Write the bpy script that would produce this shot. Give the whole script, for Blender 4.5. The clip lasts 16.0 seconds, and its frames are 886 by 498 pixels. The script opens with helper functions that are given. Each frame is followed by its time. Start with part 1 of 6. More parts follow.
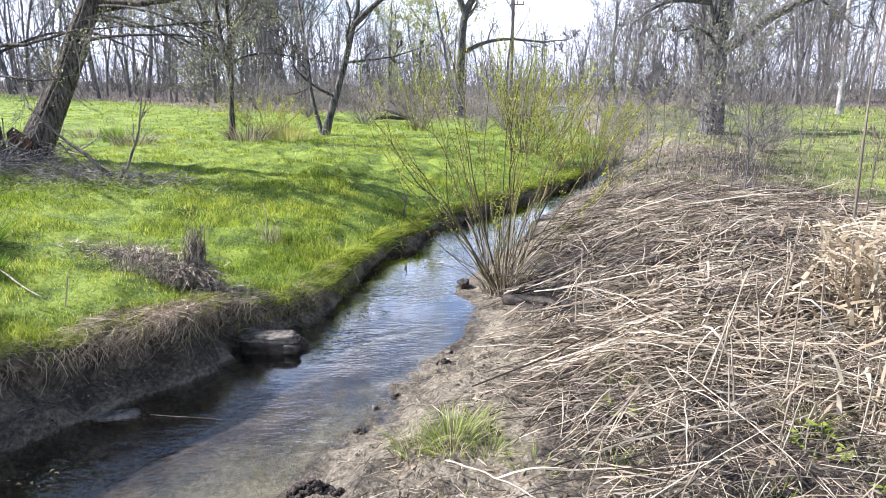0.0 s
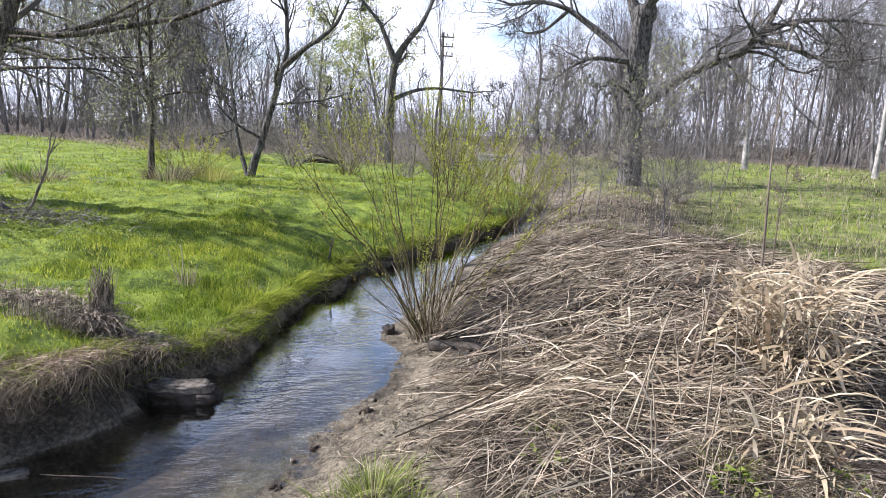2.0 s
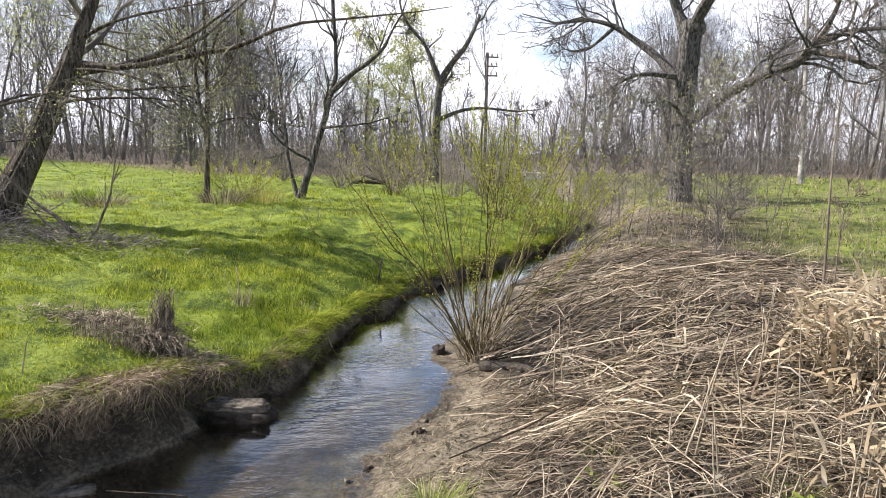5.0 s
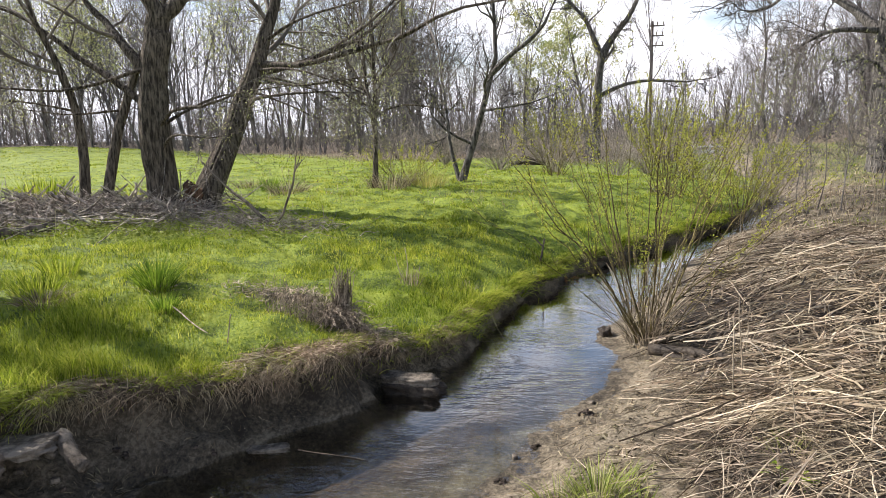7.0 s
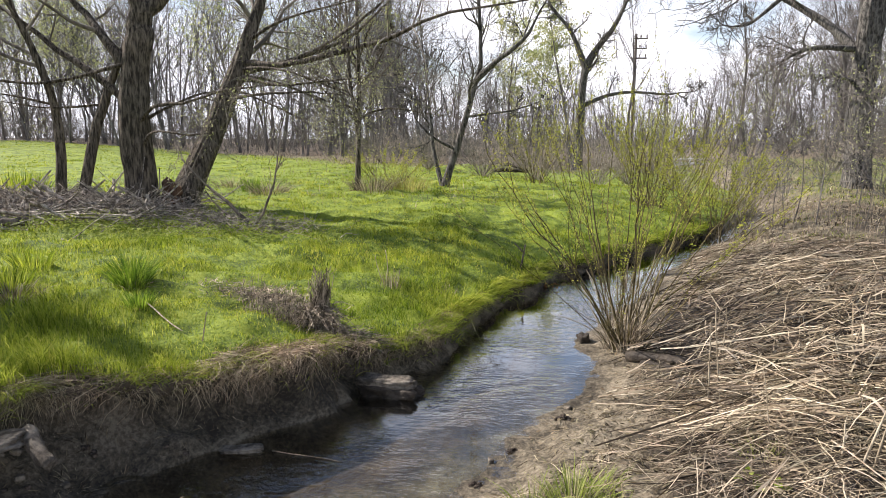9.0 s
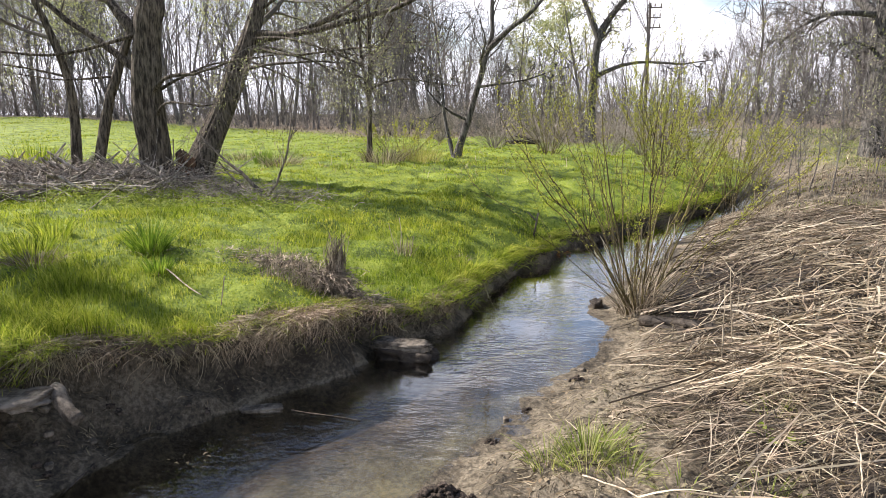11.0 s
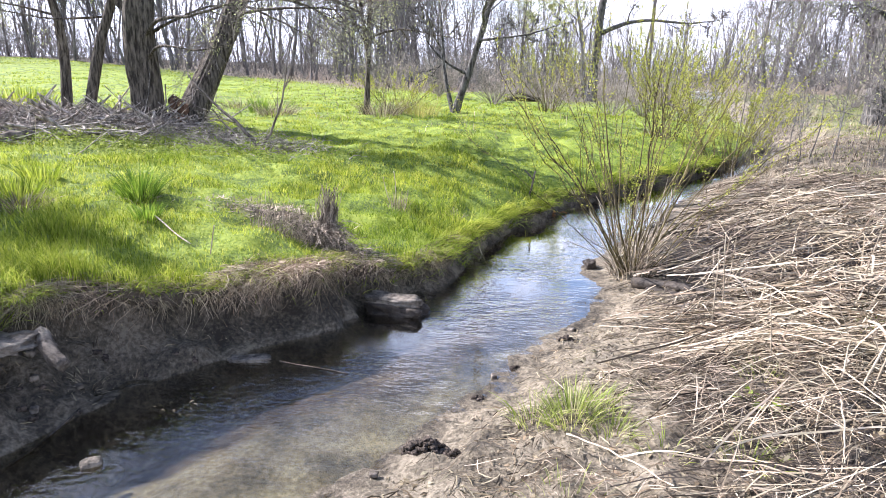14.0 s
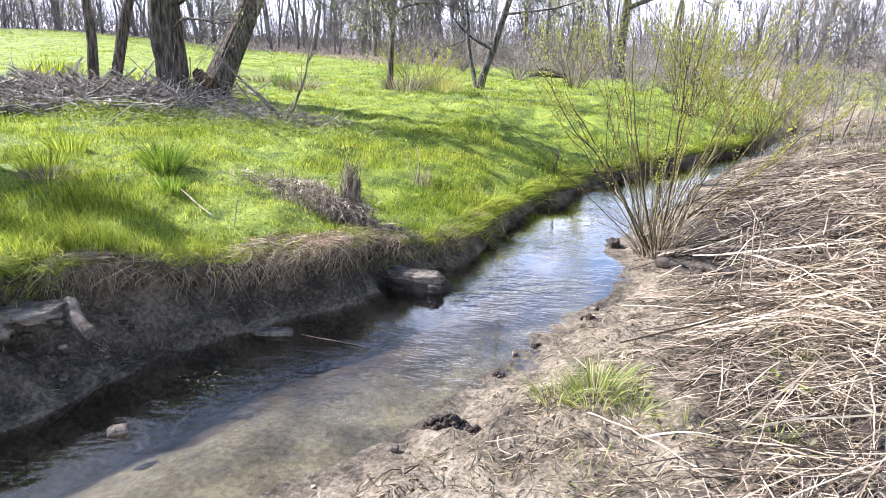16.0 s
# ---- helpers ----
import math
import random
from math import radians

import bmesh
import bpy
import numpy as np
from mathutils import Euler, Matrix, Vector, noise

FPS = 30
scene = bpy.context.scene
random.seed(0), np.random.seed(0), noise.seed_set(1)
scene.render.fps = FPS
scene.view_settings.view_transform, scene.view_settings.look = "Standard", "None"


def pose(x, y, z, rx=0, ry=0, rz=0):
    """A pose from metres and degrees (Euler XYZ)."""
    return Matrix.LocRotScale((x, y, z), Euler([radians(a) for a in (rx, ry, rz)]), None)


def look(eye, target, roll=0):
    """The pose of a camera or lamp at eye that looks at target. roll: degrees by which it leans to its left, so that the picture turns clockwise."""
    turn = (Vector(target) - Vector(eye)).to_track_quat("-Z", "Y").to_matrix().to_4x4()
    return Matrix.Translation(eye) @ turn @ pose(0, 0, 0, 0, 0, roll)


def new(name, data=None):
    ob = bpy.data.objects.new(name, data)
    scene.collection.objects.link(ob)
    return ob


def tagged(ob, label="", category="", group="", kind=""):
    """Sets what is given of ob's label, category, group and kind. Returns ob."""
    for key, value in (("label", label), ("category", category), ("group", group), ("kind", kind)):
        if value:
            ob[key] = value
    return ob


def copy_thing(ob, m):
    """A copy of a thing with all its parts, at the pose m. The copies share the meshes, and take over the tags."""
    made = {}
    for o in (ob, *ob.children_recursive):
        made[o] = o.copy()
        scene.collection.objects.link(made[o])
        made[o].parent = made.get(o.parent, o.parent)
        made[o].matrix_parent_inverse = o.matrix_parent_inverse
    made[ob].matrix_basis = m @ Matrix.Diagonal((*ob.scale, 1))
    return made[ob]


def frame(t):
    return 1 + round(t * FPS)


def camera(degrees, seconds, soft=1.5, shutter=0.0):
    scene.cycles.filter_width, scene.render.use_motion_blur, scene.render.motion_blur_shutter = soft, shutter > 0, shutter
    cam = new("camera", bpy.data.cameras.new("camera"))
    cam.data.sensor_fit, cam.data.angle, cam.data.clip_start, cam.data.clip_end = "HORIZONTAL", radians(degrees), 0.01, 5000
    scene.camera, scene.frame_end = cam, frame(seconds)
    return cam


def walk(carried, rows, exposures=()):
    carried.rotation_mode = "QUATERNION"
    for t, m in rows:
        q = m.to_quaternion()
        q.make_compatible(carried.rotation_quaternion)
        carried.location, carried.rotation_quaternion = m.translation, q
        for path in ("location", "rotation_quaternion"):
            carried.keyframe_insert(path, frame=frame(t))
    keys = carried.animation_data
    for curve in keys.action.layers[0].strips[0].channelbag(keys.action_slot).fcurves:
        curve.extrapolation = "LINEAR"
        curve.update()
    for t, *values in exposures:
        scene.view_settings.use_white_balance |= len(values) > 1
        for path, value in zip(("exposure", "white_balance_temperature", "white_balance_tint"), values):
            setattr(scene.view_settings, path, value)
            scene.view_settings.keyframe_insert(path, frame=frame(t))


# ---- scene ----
# ---- camera: seconds, heading, pitch, lean (degrees), place (metres) ----
PATH = [
    (0.0, 3.48, -14.09, 0.45, 0.032, -0.031, 1.906),
    (0.5, 8.63, -13.53, 2.13, 0.050, -0.023, 1.893),
    (1.0, 10.44, -11.96, 3.22, 0.038, -0.000, 1.892),
    (1.5, 10.26, -9.98, 3.21, 0.041, 0.023, 1.892),
    (2.0, 9.81, -10.01, 2.33, 0.054, 0.029, 1.891),
    (2.5, 8.70, -9.57, 2.70, 0.046, 0.031, 1.894),
    (3.0, 8.31, -9.09, 2.04, 0.048, 0.029, 1.895),
    (3.5, 7.12, -8.45, 2.25, 0.049, 0.031, 1.895),
    (3.7, 6.60, -8.32, 2.23, 0.052, 0.032, 1.896),
    (5.8, 3.63, -8.89, -0.92, -0.001, -0.019, 1.922),
    (6.0, -0.29, -9.11, 0.56, -0.004, -0.040, 1.929),
    (6.5, -6.50, -9.82, -1.92, -0.030, -0.006, 1.907),
    (7.0, -8.33, -10.06, -1.55, -0.019, -0.000, 1.897),
    (7.5, -8.33, -10.44, -1.54, 0.012, 0.019, 1.888),
    (8.0, -6.78, -9.70, -0.12, 0.011, 0.014, 1.891),
    (8.2, -6.36, -9.52, -0.20, 0.009, 0.016, 1.892),
    (10.3, -7.62, -10.09, 0.16, -0.055, -0.022, 1.818),
    (10.5, -7.84, -10.51, -0.12, -0.055, -0.028, 1.817),
    (11.0, -7.65, -11.76, -0.41, -0.035, -0.031, 1.799),
    (11.5, -6.99, -13.85, -0.91, -0.022, -0.017, 1.785),
    (12.0, -7.02, -15.57, -1.00, -0.011, -0.007, 1.779),
    (12.5, -7.15, -15.64, -0.81, -0.003, -0.000, 1.783),
    (13.0, -6.47, -15.27, -0.02, 0.001, 0.008, 1.788),
    (13.5, -6.61, -15.16, 1.28, -0.014, 0.015, 1.785),
    (14.0, -7.26, -15.55, 1.41, -0.019, 0.023, 1.781),
    (14.5, -7.21, -15.94, 2.00, -0.025, 0.024, 1.778),
    (15.0, -7.02, -16.81, 2.41, -0.029, 0.033, 1.774),
    (15.5, -7.87, -17.60, 1.99, -0.030, 0.041, 1.771),
    (16.0, -9.12, -17.60, 1.71, -0.032, 0.043, 1.768),
]
cam = camera(68.13, 16.0, soft=0.8)
walk(cam, [(t, pose(x, y, z, 90 + tilt, 0, -turn) @ pose(0, 0, 0, 0, 0, lean)) for t, turn, tilt, lean, x, y, z in PATH],
     exposures=[(0.0, 1.46, 5800, 17), (1.2, 1.18, 5880, 18), (3.5, 0.97, 6200, 17), (6.0, 0.96, 6720, 15), (8.2, 0.96, 6700, 15), (10.5, 0.94, 6850, 15), (12.2, 1.64, 6080, 20), (16.0, 1.75, 5950, 20)])

# ---- world and sun ----
SUN_TURN, SUN_HIGH = radians(-75), radians(40)
world = bpy.data.worlds.new("world")
scene.world = world
world.use_nodes = True
wn, wl = world.node_tree.nodes, world.node_tree.links
wn.clear()
w_out, w_bg = wn.new("ShaderNodeOutputWorld"), wn.new("ShaderNodeBackground")
w_sky = wn.new("ShaderNodeTexSky")
w_sky.sky_type, w_sky.sun_disc = "NISHITA", False
w_sky.sun_elevation, w_sky.sun_rotation = SUN_HIGH, SUN_TURN
w_co, w_map, w_noise, w_ramp, w_mix = (wn.new(n) for n in ("ShaderNodeTexCoord", "ShaderNodeMapping", "ShaderNodeTexNoise", "ShaderNodeValToRGB", "ShaderNodeMix"))
w_map.inputs["Scale"].default_value = (1.0, 1.0, 2.6)
w_noise.inputs["Scale"].default_value, w_noise.inputs["Detail"].default_value, w_noise.inputs["Roughness"].default_value = 3.2, 8, 0.56
w_ramp.color_ramp.elements[0].position, w_ramp.color_ramp.elements[1].position = 0.42, 0.62
w_mix.data_type = "RGBA"
w_mix.inputs["B"].default_value = (8.0, 8.45, 9.3, 1)
wl.new(w_co.outputs["Generated"], w_map.inputs["Vector"])
wl.new(w_map.outputs["Vector"], w_noise.inputs["Vector"])
w_sep, w_low, w_sum = wn.new("ShaderNodeSeparateXYZ"), wn.new("ShaderNodeMath"), wn.new("ShaderNodeMath")
w_low.operation, w_sum.operation = "MULTIPLY_ADD", "ADD"
w_low.inputs[1].default_value, w_low.inputs[2].default_value = -0.42, 0.15
wl.new(w_co.outputs["Generated"], w_sep.inputs["Vector"])
wl.new(w_sep.outputs["Z"], w_low.inputs[0])
wl.new(w_noise.outputs["Fac"], w_sum.inputs[0]), wl.new(w_low.outputs["Value"], w_sum.inputs[1])
wl.new(w_sum.outputs["Value"], w_ramp.inputs["Fac"])
wl.new(w_ramp.outputs["Color"], w_mix.inputs["Factor"])
wl.new(w_sky.outputs["Color"], w_mix.inputs["A"])
wl.new(w_mix.outputs["Result"], w_bg.inputs["Color"])
wl.new(w_bg.outputs["Background"], w_out.inputs["Surface"])
w_bg.inputs["Strength"].default_value = 0.098

SUN_WAY = Vector((math.sin(SUN_TURN) * math.cos(SUN_HIGH), math.cos(SUN_TURN) * math.cos(SUN_HIGH), math.sin(SUN_HIGH)))
sun = new("sun", bpy.data.lights.new("sun", "SUN"))
sun.data.energy, sun.data.angle, sun.data.color = 5.0, radians(0.6), (1.0, 0.96, 0.90)
sun.matrix_world = look(SUN_WAY * 60, (0, 0, 0))

# ---- geometry helpers ----
rng = np.random.default_rng(11)


def unit(a):
    return a / np.maximum(np.linalg.norm(a, axis=-1, keepdims=True), 1e-9)


def hash01(ix, iy, seed):
    h = np.sin(ix * 127.1 + iy * 311.7 + seed * 74.7) * 43758.5453
    return h - np.floor(h)


def value_noise(x, y, seed=0):
    x, y = np.asarray(x, float), np.asarray(y, float)
    ix, iy = np.floor(x), np.floor(y)
    fx, fy = x - ix, y - iy
    fx, fy = fx * fx * (3 - 2 * fx), fy * fy * (3 - 2 * fy)
    a, b = hash01(ix, iy, seed), hash01(ix + 1, iy, seed)
    c, d = hash01(ix, iy + 1, seed), hash01(ix + 1, iy + 1, seed)
    return (a * (1 - fx) + b * fx) * (1 - fy) + (c * (1 - fx) + d * fx) * fy


def fbm(x, y, seed=0, octaves=4):
    """Layered noise, about -1 to 1."""
    total, size, amount = 0.0, 1.0, 1.0
    for k in range(octaves):
        total = total + amount * (value_noise(x * size + 17 * k, y * size - 9 * k, seed + k) * 2 - 1)
        size, amount = size * 2.03, amount * 0.5
    return total / 1.6


def ease(a):
    a = np.clip(a, 0, 1)
    return a * a * (3 - 2 * a)


def quick_mesh(name, verts, faces, material, smooth=True):
    verts, faces = np.asarray(verts, np.float32), np.asarray(faces, np.int32)
    n, k = faces.shape
    me = bpy.data.meshes.new(name)
    me.vertices.add(len(verts))
    me.vertices.foreach_set("co", verts.ravel())
    me.loops.add(n * k)
    me.loops.foreach_set("vertex_index", faces.ravel())
    me.polygons.add(n)
    me.polygons.foreach_set("loop_start", np.arange(0, n * k, k, dtype=np.int32))
    me.update(calc_edges=True)
    me.polygons.foreach_set("use_smooth", np.full(n, smooth))
    me.materials.append(material)
    return me


def gather(*pieces):
    """Joins (verts, faces) pairs of quads."""
    vs, fs, at = [], [], 0
    for v, f in pieces:
        vs.append(v.reshape(-1, 3)), fs.append(f + at)
        at += len(vs[-1])
    return np.concatenate(vs), np.concatenate(fs)


def tubes(p, r, sides):
    """Round stems along the lines p (n, k, 3) with radii r (n, k)."""
    p, r = np.asarray(p, float), np.asarray(r, float)
    n, k, _ = p.shape
    t = unit(np.gradient(p, axis=1))
    ref = np.where(np.abs(t.mean(1, keepdims=True)[..., 2:3]) > 0.8, np.array([1.0, 0.13, 0.0]), np.array([0.1, 0.07, 1.0]))
    a = unit(np.cross(t, np.broadcast_to(ref, t.shape)))
    b = np.cross(t, a)
    w = np.arange(sides) * 2 * np.pi / sides
    v = p[:, :, None] + r[:, :, None, None] * (a[:, :, None] * np.cos(w)[:, None] + b[:, :, None] * np.sin(w)[:, None])
    i = np.arange(n * k * sides).reshape(n, k, sides)
    j = np.roll(i, -1, axis=2)
    f = np.stack([i[:, :-1], j[:, :-1], j[:, 1:], i[:, 1:]], -1).reshape(-1, 4)
    return v.reshape(-1, 3), f


def furrowed(p, r, sides, seed, depth=0.07):
    """A trunk along p (k, 3) whose bark stands in wandering upright ridges."""
    k = len(p)
    t = unit(np.gradient(p, axis=0))
    ref = np.array([1.0, 0.13, 0.0])
    a = unit(np.cross(t, np.broadcast_to(ref, t.shape)))
    b = np.cross(t, a)
    w = np.arange(sides) * 2 * np.pi / sides
    along = np.concatenate([[0], np.cumsum(np.linalg.norm(np.diff(p, axis=0), axis=1))])[:, None]
    ridge = 0
    for m, amp, f in ((5, 0.8, 0.9), (11, 1.0, 1.7), (17, 0.8, 2.6)):
        ridge = ridge + amp * np.sin(m * w + 1.6 * np.sin(along * f + seed + m) + 0.8 * np.sin(along * f * 2.7 + 3 * w + seed))
    swell = 0.10 * np.sin(2 * w + along * 0.8 + seed) + 0.06 * np.sin(3 * w - along * 1.3 + seed)
    rr = r[:, None] * (1 + depth * ridge / 1.6 + swell)
    v = p[:, None] + rr[..., None] * (a[:, None] * np.cos(w)[:, None] + b[:, None] * np.sin(w)[:, None])
    i = np.arange(k * sides).reshape(k, sides)
    j = np.roll(i, -1, axis=1)
    return v.reshape(-1, 3), np.stack([i[:-1], j[:-1], j[1:], i[1:]], -1).reshape(-1, 4)


def twigs(p, r, seed=0):
    """Far fine twigs: narrow slivers along the lines p."""
    g = np.random.default_rng(seed)
    n, k, _ = p.shape
    side = unit(np.cross(p[:, -1] - p[:, 0], g.normal(size=(n, 3))))
    return strips(p, r, side)


def strips(p, w, side):
    """Flat blades along the lines p (n, k, 3), of half width w (n, k), spread along side (n, 3) or (n, k, 3)."""
    n, k, _ = p.shape
    if side.ndim == 2:
        side = side[:, None]
    v = np.stack([p - w[..., None] * side, p + w[..., None] * side], 2)
    i = np.arange(n * k * 2).reshape(n, k, 2)
    f = np.stack([i[:, :-1, 0], i[:, :-1, 1], i[:, 1:, 1], i[:, 1:, 0]], -1).reshape(-1, 4)
    return v.reshape(-1, 3), f


def spline(points, k):
    """A smooth line of k points through a few."""
    q = np.asarray(points, float)
    q = np.concatenate([2 * q[:1] - q[1:2], q, 2 * q[-1:] - q[-2:-1]])
    m = len(q) - 3
    out = []
    for s in np.linspace(0, m - 1e-6, k):
        i = int(s)
        u = s - i
        a, b, c, d = q[i:i + 4]
        out.append(0.5 * (2 * b + (c - a) * u + (2 * a - 5 * b + 4 * c - d) * u * u + (3 * b - a - 3 * c + d) * u ** 3))
    return np.array(out)


def sprout(p, r, n, first=0.2, angle=50, ratio=0.5, thick=0.5, k=5, bend=0.25, rise=0.1, tip=0.25, rnd=None):
    """n side branches on each of the lines p: their lines and radii."""
    g = rnd or rng
    m, kp, _ = p.shape
    s = first + (1 - first) * g.random((m, n)) ** 0.9
    pos = s * (kp - 1)
    i = np.minimum(pos.astype(int), kp - 2)
    u = (pos - i)[..., None]
    row = np.arange(m)[:, None]
    root = p[row, i] * (1 - u) + p[row, i + 1] * u
    way = unit(p[row, i + 1] - p[row, i])
    side = unit(np.cross(way, g.normal(size=(m, n, 3))))
    ang = np.radians(angle * (0.65 + 0.7 * g.random((m, n, 1))))
    d = unit(np.cos(ang) * way + np.sin(ang) * side + np.array([0, 0, rise]))
    length = np.linalg.norm(np.diff(p, axis=1), axis=2).sum(1)[:, None] * ratio * (1.1 - 0.6 * s) * (0.6 + 0.8 * g.random((m, n)))
    rad = (r[row, i] * (1 - u[..., 0]) + r[row, i + 1] * u[..., 0]) * thick * (0.7 + 0.5 * g.random((m, n)))
    d, root, length, rad = d.reshape(-1, 3), root.reshape(-1, 3), length.ravel(), rad.ravel()
    line = [root]
    for _ in range(k - 1):
        d = unit(d + bend * g.normal(size=d.shape) + np.array([0, 0, rise * 0.5]))
        line.append(line[-1] + d * (length / (k - 1))[:, None])
    return np.stack(line, 1), rad[:, None] * np.linspace(1, tip, k)


def leaves_on(p, n, size, spread, rnd=None):
    """n small leaves scattered along each of the lines p."""
    g = rnd or rng
    m, k, _ = p.shape
    pos = g.random((m, n)) ** 0.7 * (k - 1)
    i = np.minimum(pos.astype(int), k - 2)
    u = (pos - i)[..., None]
    row = np.arange(m)[:, None]
    c = (p[row, i] * (1 - u) + p[row, i + 1] * u).reshape(-1, 3) + g.normal(size=(m * n, 3)) * spread
    d = unit(g.normal(size=c.shape) + np.array([0, 0, 0.5]))
    side = unit(np.cross(d, g.normal(size=c.shape)))
    s = (size * (0.5 + g.random(len(c))))[:, None]
    line = np.stack([c, c + d * s * 0.5, c + d * s], 1)
    return strips(line, s * np.array([0.08, 0.22, 0.05]), side)


def part(name, me, parent, label=""):
    ob = new(name, me)
    ob.parent = parent
    if label:
        ob["label"] = label
    return ob


def thing(name, place, label, category, group=""):
    ob = new(name)
    ob.empty_display_size = 0.1
    ob.matrix_basis = Matrix.Translation(place) if not isinstance(place, Matrix) else place
    return tagged(ob, label, category, group)


def stuff(name, geo, material, label, category, smooth=True):
    return tagged(new(name, quick_mesh(name, *geo, material, smooth)), label, category, kind="stuff")


# ---- materials ----
def material(name):
    m = bpy.data.materials.new(name)
    m.use_nodes = True
    return m, m.node_tree.nodes, m.node_tree.links, m.node_tree.nodes["Principled BSDF"]


def ramp_node(n, stops):
    r = n.new("ShaderNodeValToRGB")
    e = r.color_ramp.elements
    while len(e) < len(stops):
        e.new(0.5)
    for el, (at, col) in zip(e, stops):
        el.position, el.color = at, (*col, 1)
    return r


def noise_node(n, l, scale, detail=5, rough=0.6, stretch=None, coords="Object"):
    tc, t = n.new("ShaderNodeTexCoord"), n.new("ShaderNodeTexNoise")
    t.inputs["Scale"].default_value, t.inputs["Detail"].default_value, t.inputs["Roughness"].default_value = scale, detail, rough
    if stretch:
        mp = n.new("ShaderNodeMapping")
        mp.inputs["Scale"].default_value = stretch
        l.new(tc.outputs[coords], mp.inputs["Vector"]), l.new(mp.outputs["Vector"], t.inputs["Vector"])
    else:
        l.new(tc.outputs[coords], t.inputs["Vector"])
    return t


def mix_node(n, l, fac, a, b, how="MIX"):
    x = n.new("ShaderNodeMix")
    x.data_type, x.blend_type = "RGBA", how
    for key, val in (("Factor", fac), ("A", a), ("B", b)):
        if isinstance(val, (int, float)):
            x.inputs[key].default_value = val
        elif isinstance(val, tuple):
            x.inputs[key].default_value = (*val, 1)
        else:
            l.new(val, x.inputs[key])
    return x.outputs["Result"]


def bump_node(n, l, height, strength, distance, shader=None):
    b = n.new("ShaderNodeBump")
    b.inputs["Strength"].default_value, b.inputs["Distance"].default_value = strength, distance
    l.new(height, b.inputs["Height"])
    if shader:
        l.new(b.outputs["Normal"], shader.inputs["Normal"])
    return b


def bark(name, dark, light, scale=9, stretch=(1, 1, 0.22), bump=0.6, distance=0.03):
    m, n, l, s = material(name)
    a = noise_node(n, l, scale, 8, 0.68, stretch)
    b = noise_node(n, l, 0.9, 3, 0.5)
    r = ramp_node(n, [(0.42, dark), (0.6, light)])
    l.new(a.outputs["Fac"], r.inputs["Fac"])
    r2 = ramp_node(n, [(0.3, (0.7, 0.72, 0.68)), (0.75, (1.15, 1.1, 1.05))])
    l.new(b.outputs["Fac"], r2.inputs["Fac"])
    l.new(mix_node(n, l, 0.8, r.outputs["Color"], r2.outputs["Color"], "MULTIPLY"), s.inputs["Base Color"])
    s.inputs["Roughness"].default_value = 0.9
    s.inputs["Specular IOR Level"].default_value = 0.2
    if bump:
        bump_node(n, l, a.outputs["Fac"], bump, distance, s)
    return m


def blade(name, colours, through_light=0.4, rough=0.55, patch=0.6, patch_tint=(0.75, 0.85, 0.7)):
    """Leaves, grass and straw: each island takes its own tone, with broad patches over them."""
    m, n, l, s = material(name)
    geo = n.new("ShaderNodeNewGeometry")
    r = ramp_node(n, [(i / max(1, len(colours) - 1), c) for i, c in enumerate(colours)])
    l.new(geo.outputs["Random Per Island"], r.inputs["Fac"])
    big = noise_node(n, l, patch, 4, 0.6)
    r2 = ramp_node(n, [(0.35, patch_tint), (0.65, (1.1, 1.08, 1.0))])
    l.new(big.outputs["Fac"], r2.inputs["Fac"])
    col = mix_node(n, l, 1.0, r.outputs["Color"], r2.outputs["Color"], "MULTIPLY")
    small = noise_node(n, l, patch * 6, 3, 0.6)
    r3 = ramp_node(n, [(0.38, (0.72, 0.75, 0.7)), (0.62, (1.12, 1.1, 1.08))])
    l.new(small.outputs["Fac"], r3.inputs["Fac"])
    col = mix_node(n, l, 1.0, col, r3.outputs["Color"], "MULTIPLY")
    l.new(col, s.inputs["Base Color"])
    s.inputs["Roughness"].default_value, s.inputs["Specular IOR Level"].default_value = rough, 0.12
    if through_light:
        t, x = n.new("ShaderNodeBsdfTranslucent"), n.new("ShaderNodeMixShader")
        l.new(col, t.inputs["Color"])
        x.inputs["Fac"].default_value = through_light
        l.new(s.outputs["BSDF"], x.inputs[1]), l.new(t.outputs["BSDF"], x.inputs[2])
        l.new(x.outputs["Shader"], n["Material Output"].inputs["Surface"])
    return m


def plain_rough(name, dark, light, scale, rough=0.9, bump=0.5, distance=0.01, detail=7):
    m, n, l, s = material(name)
    a = noise_node(n, l, scale, detail, 0.65)
    b = noise_node(n, l, scale * 0.18, 3, 0.5)
    r = ramp_node(n, [(0.42, dark), (0.6, light)])
    l.new(mix_node(n, l, 0.45, a.outputs["Fac"], b.outputs["Fac"]), r.inputs["Fac"])
    l.new(r.outputs["Color"], s.inputs["Base Color"])
    s.inputs["Roughness"].default_value, s.inputs["Specular IOR Level"].default_value = rough, 0.2
    bump_node(n, l, a.outputs["Fac"], bump, distance, s)
    return m


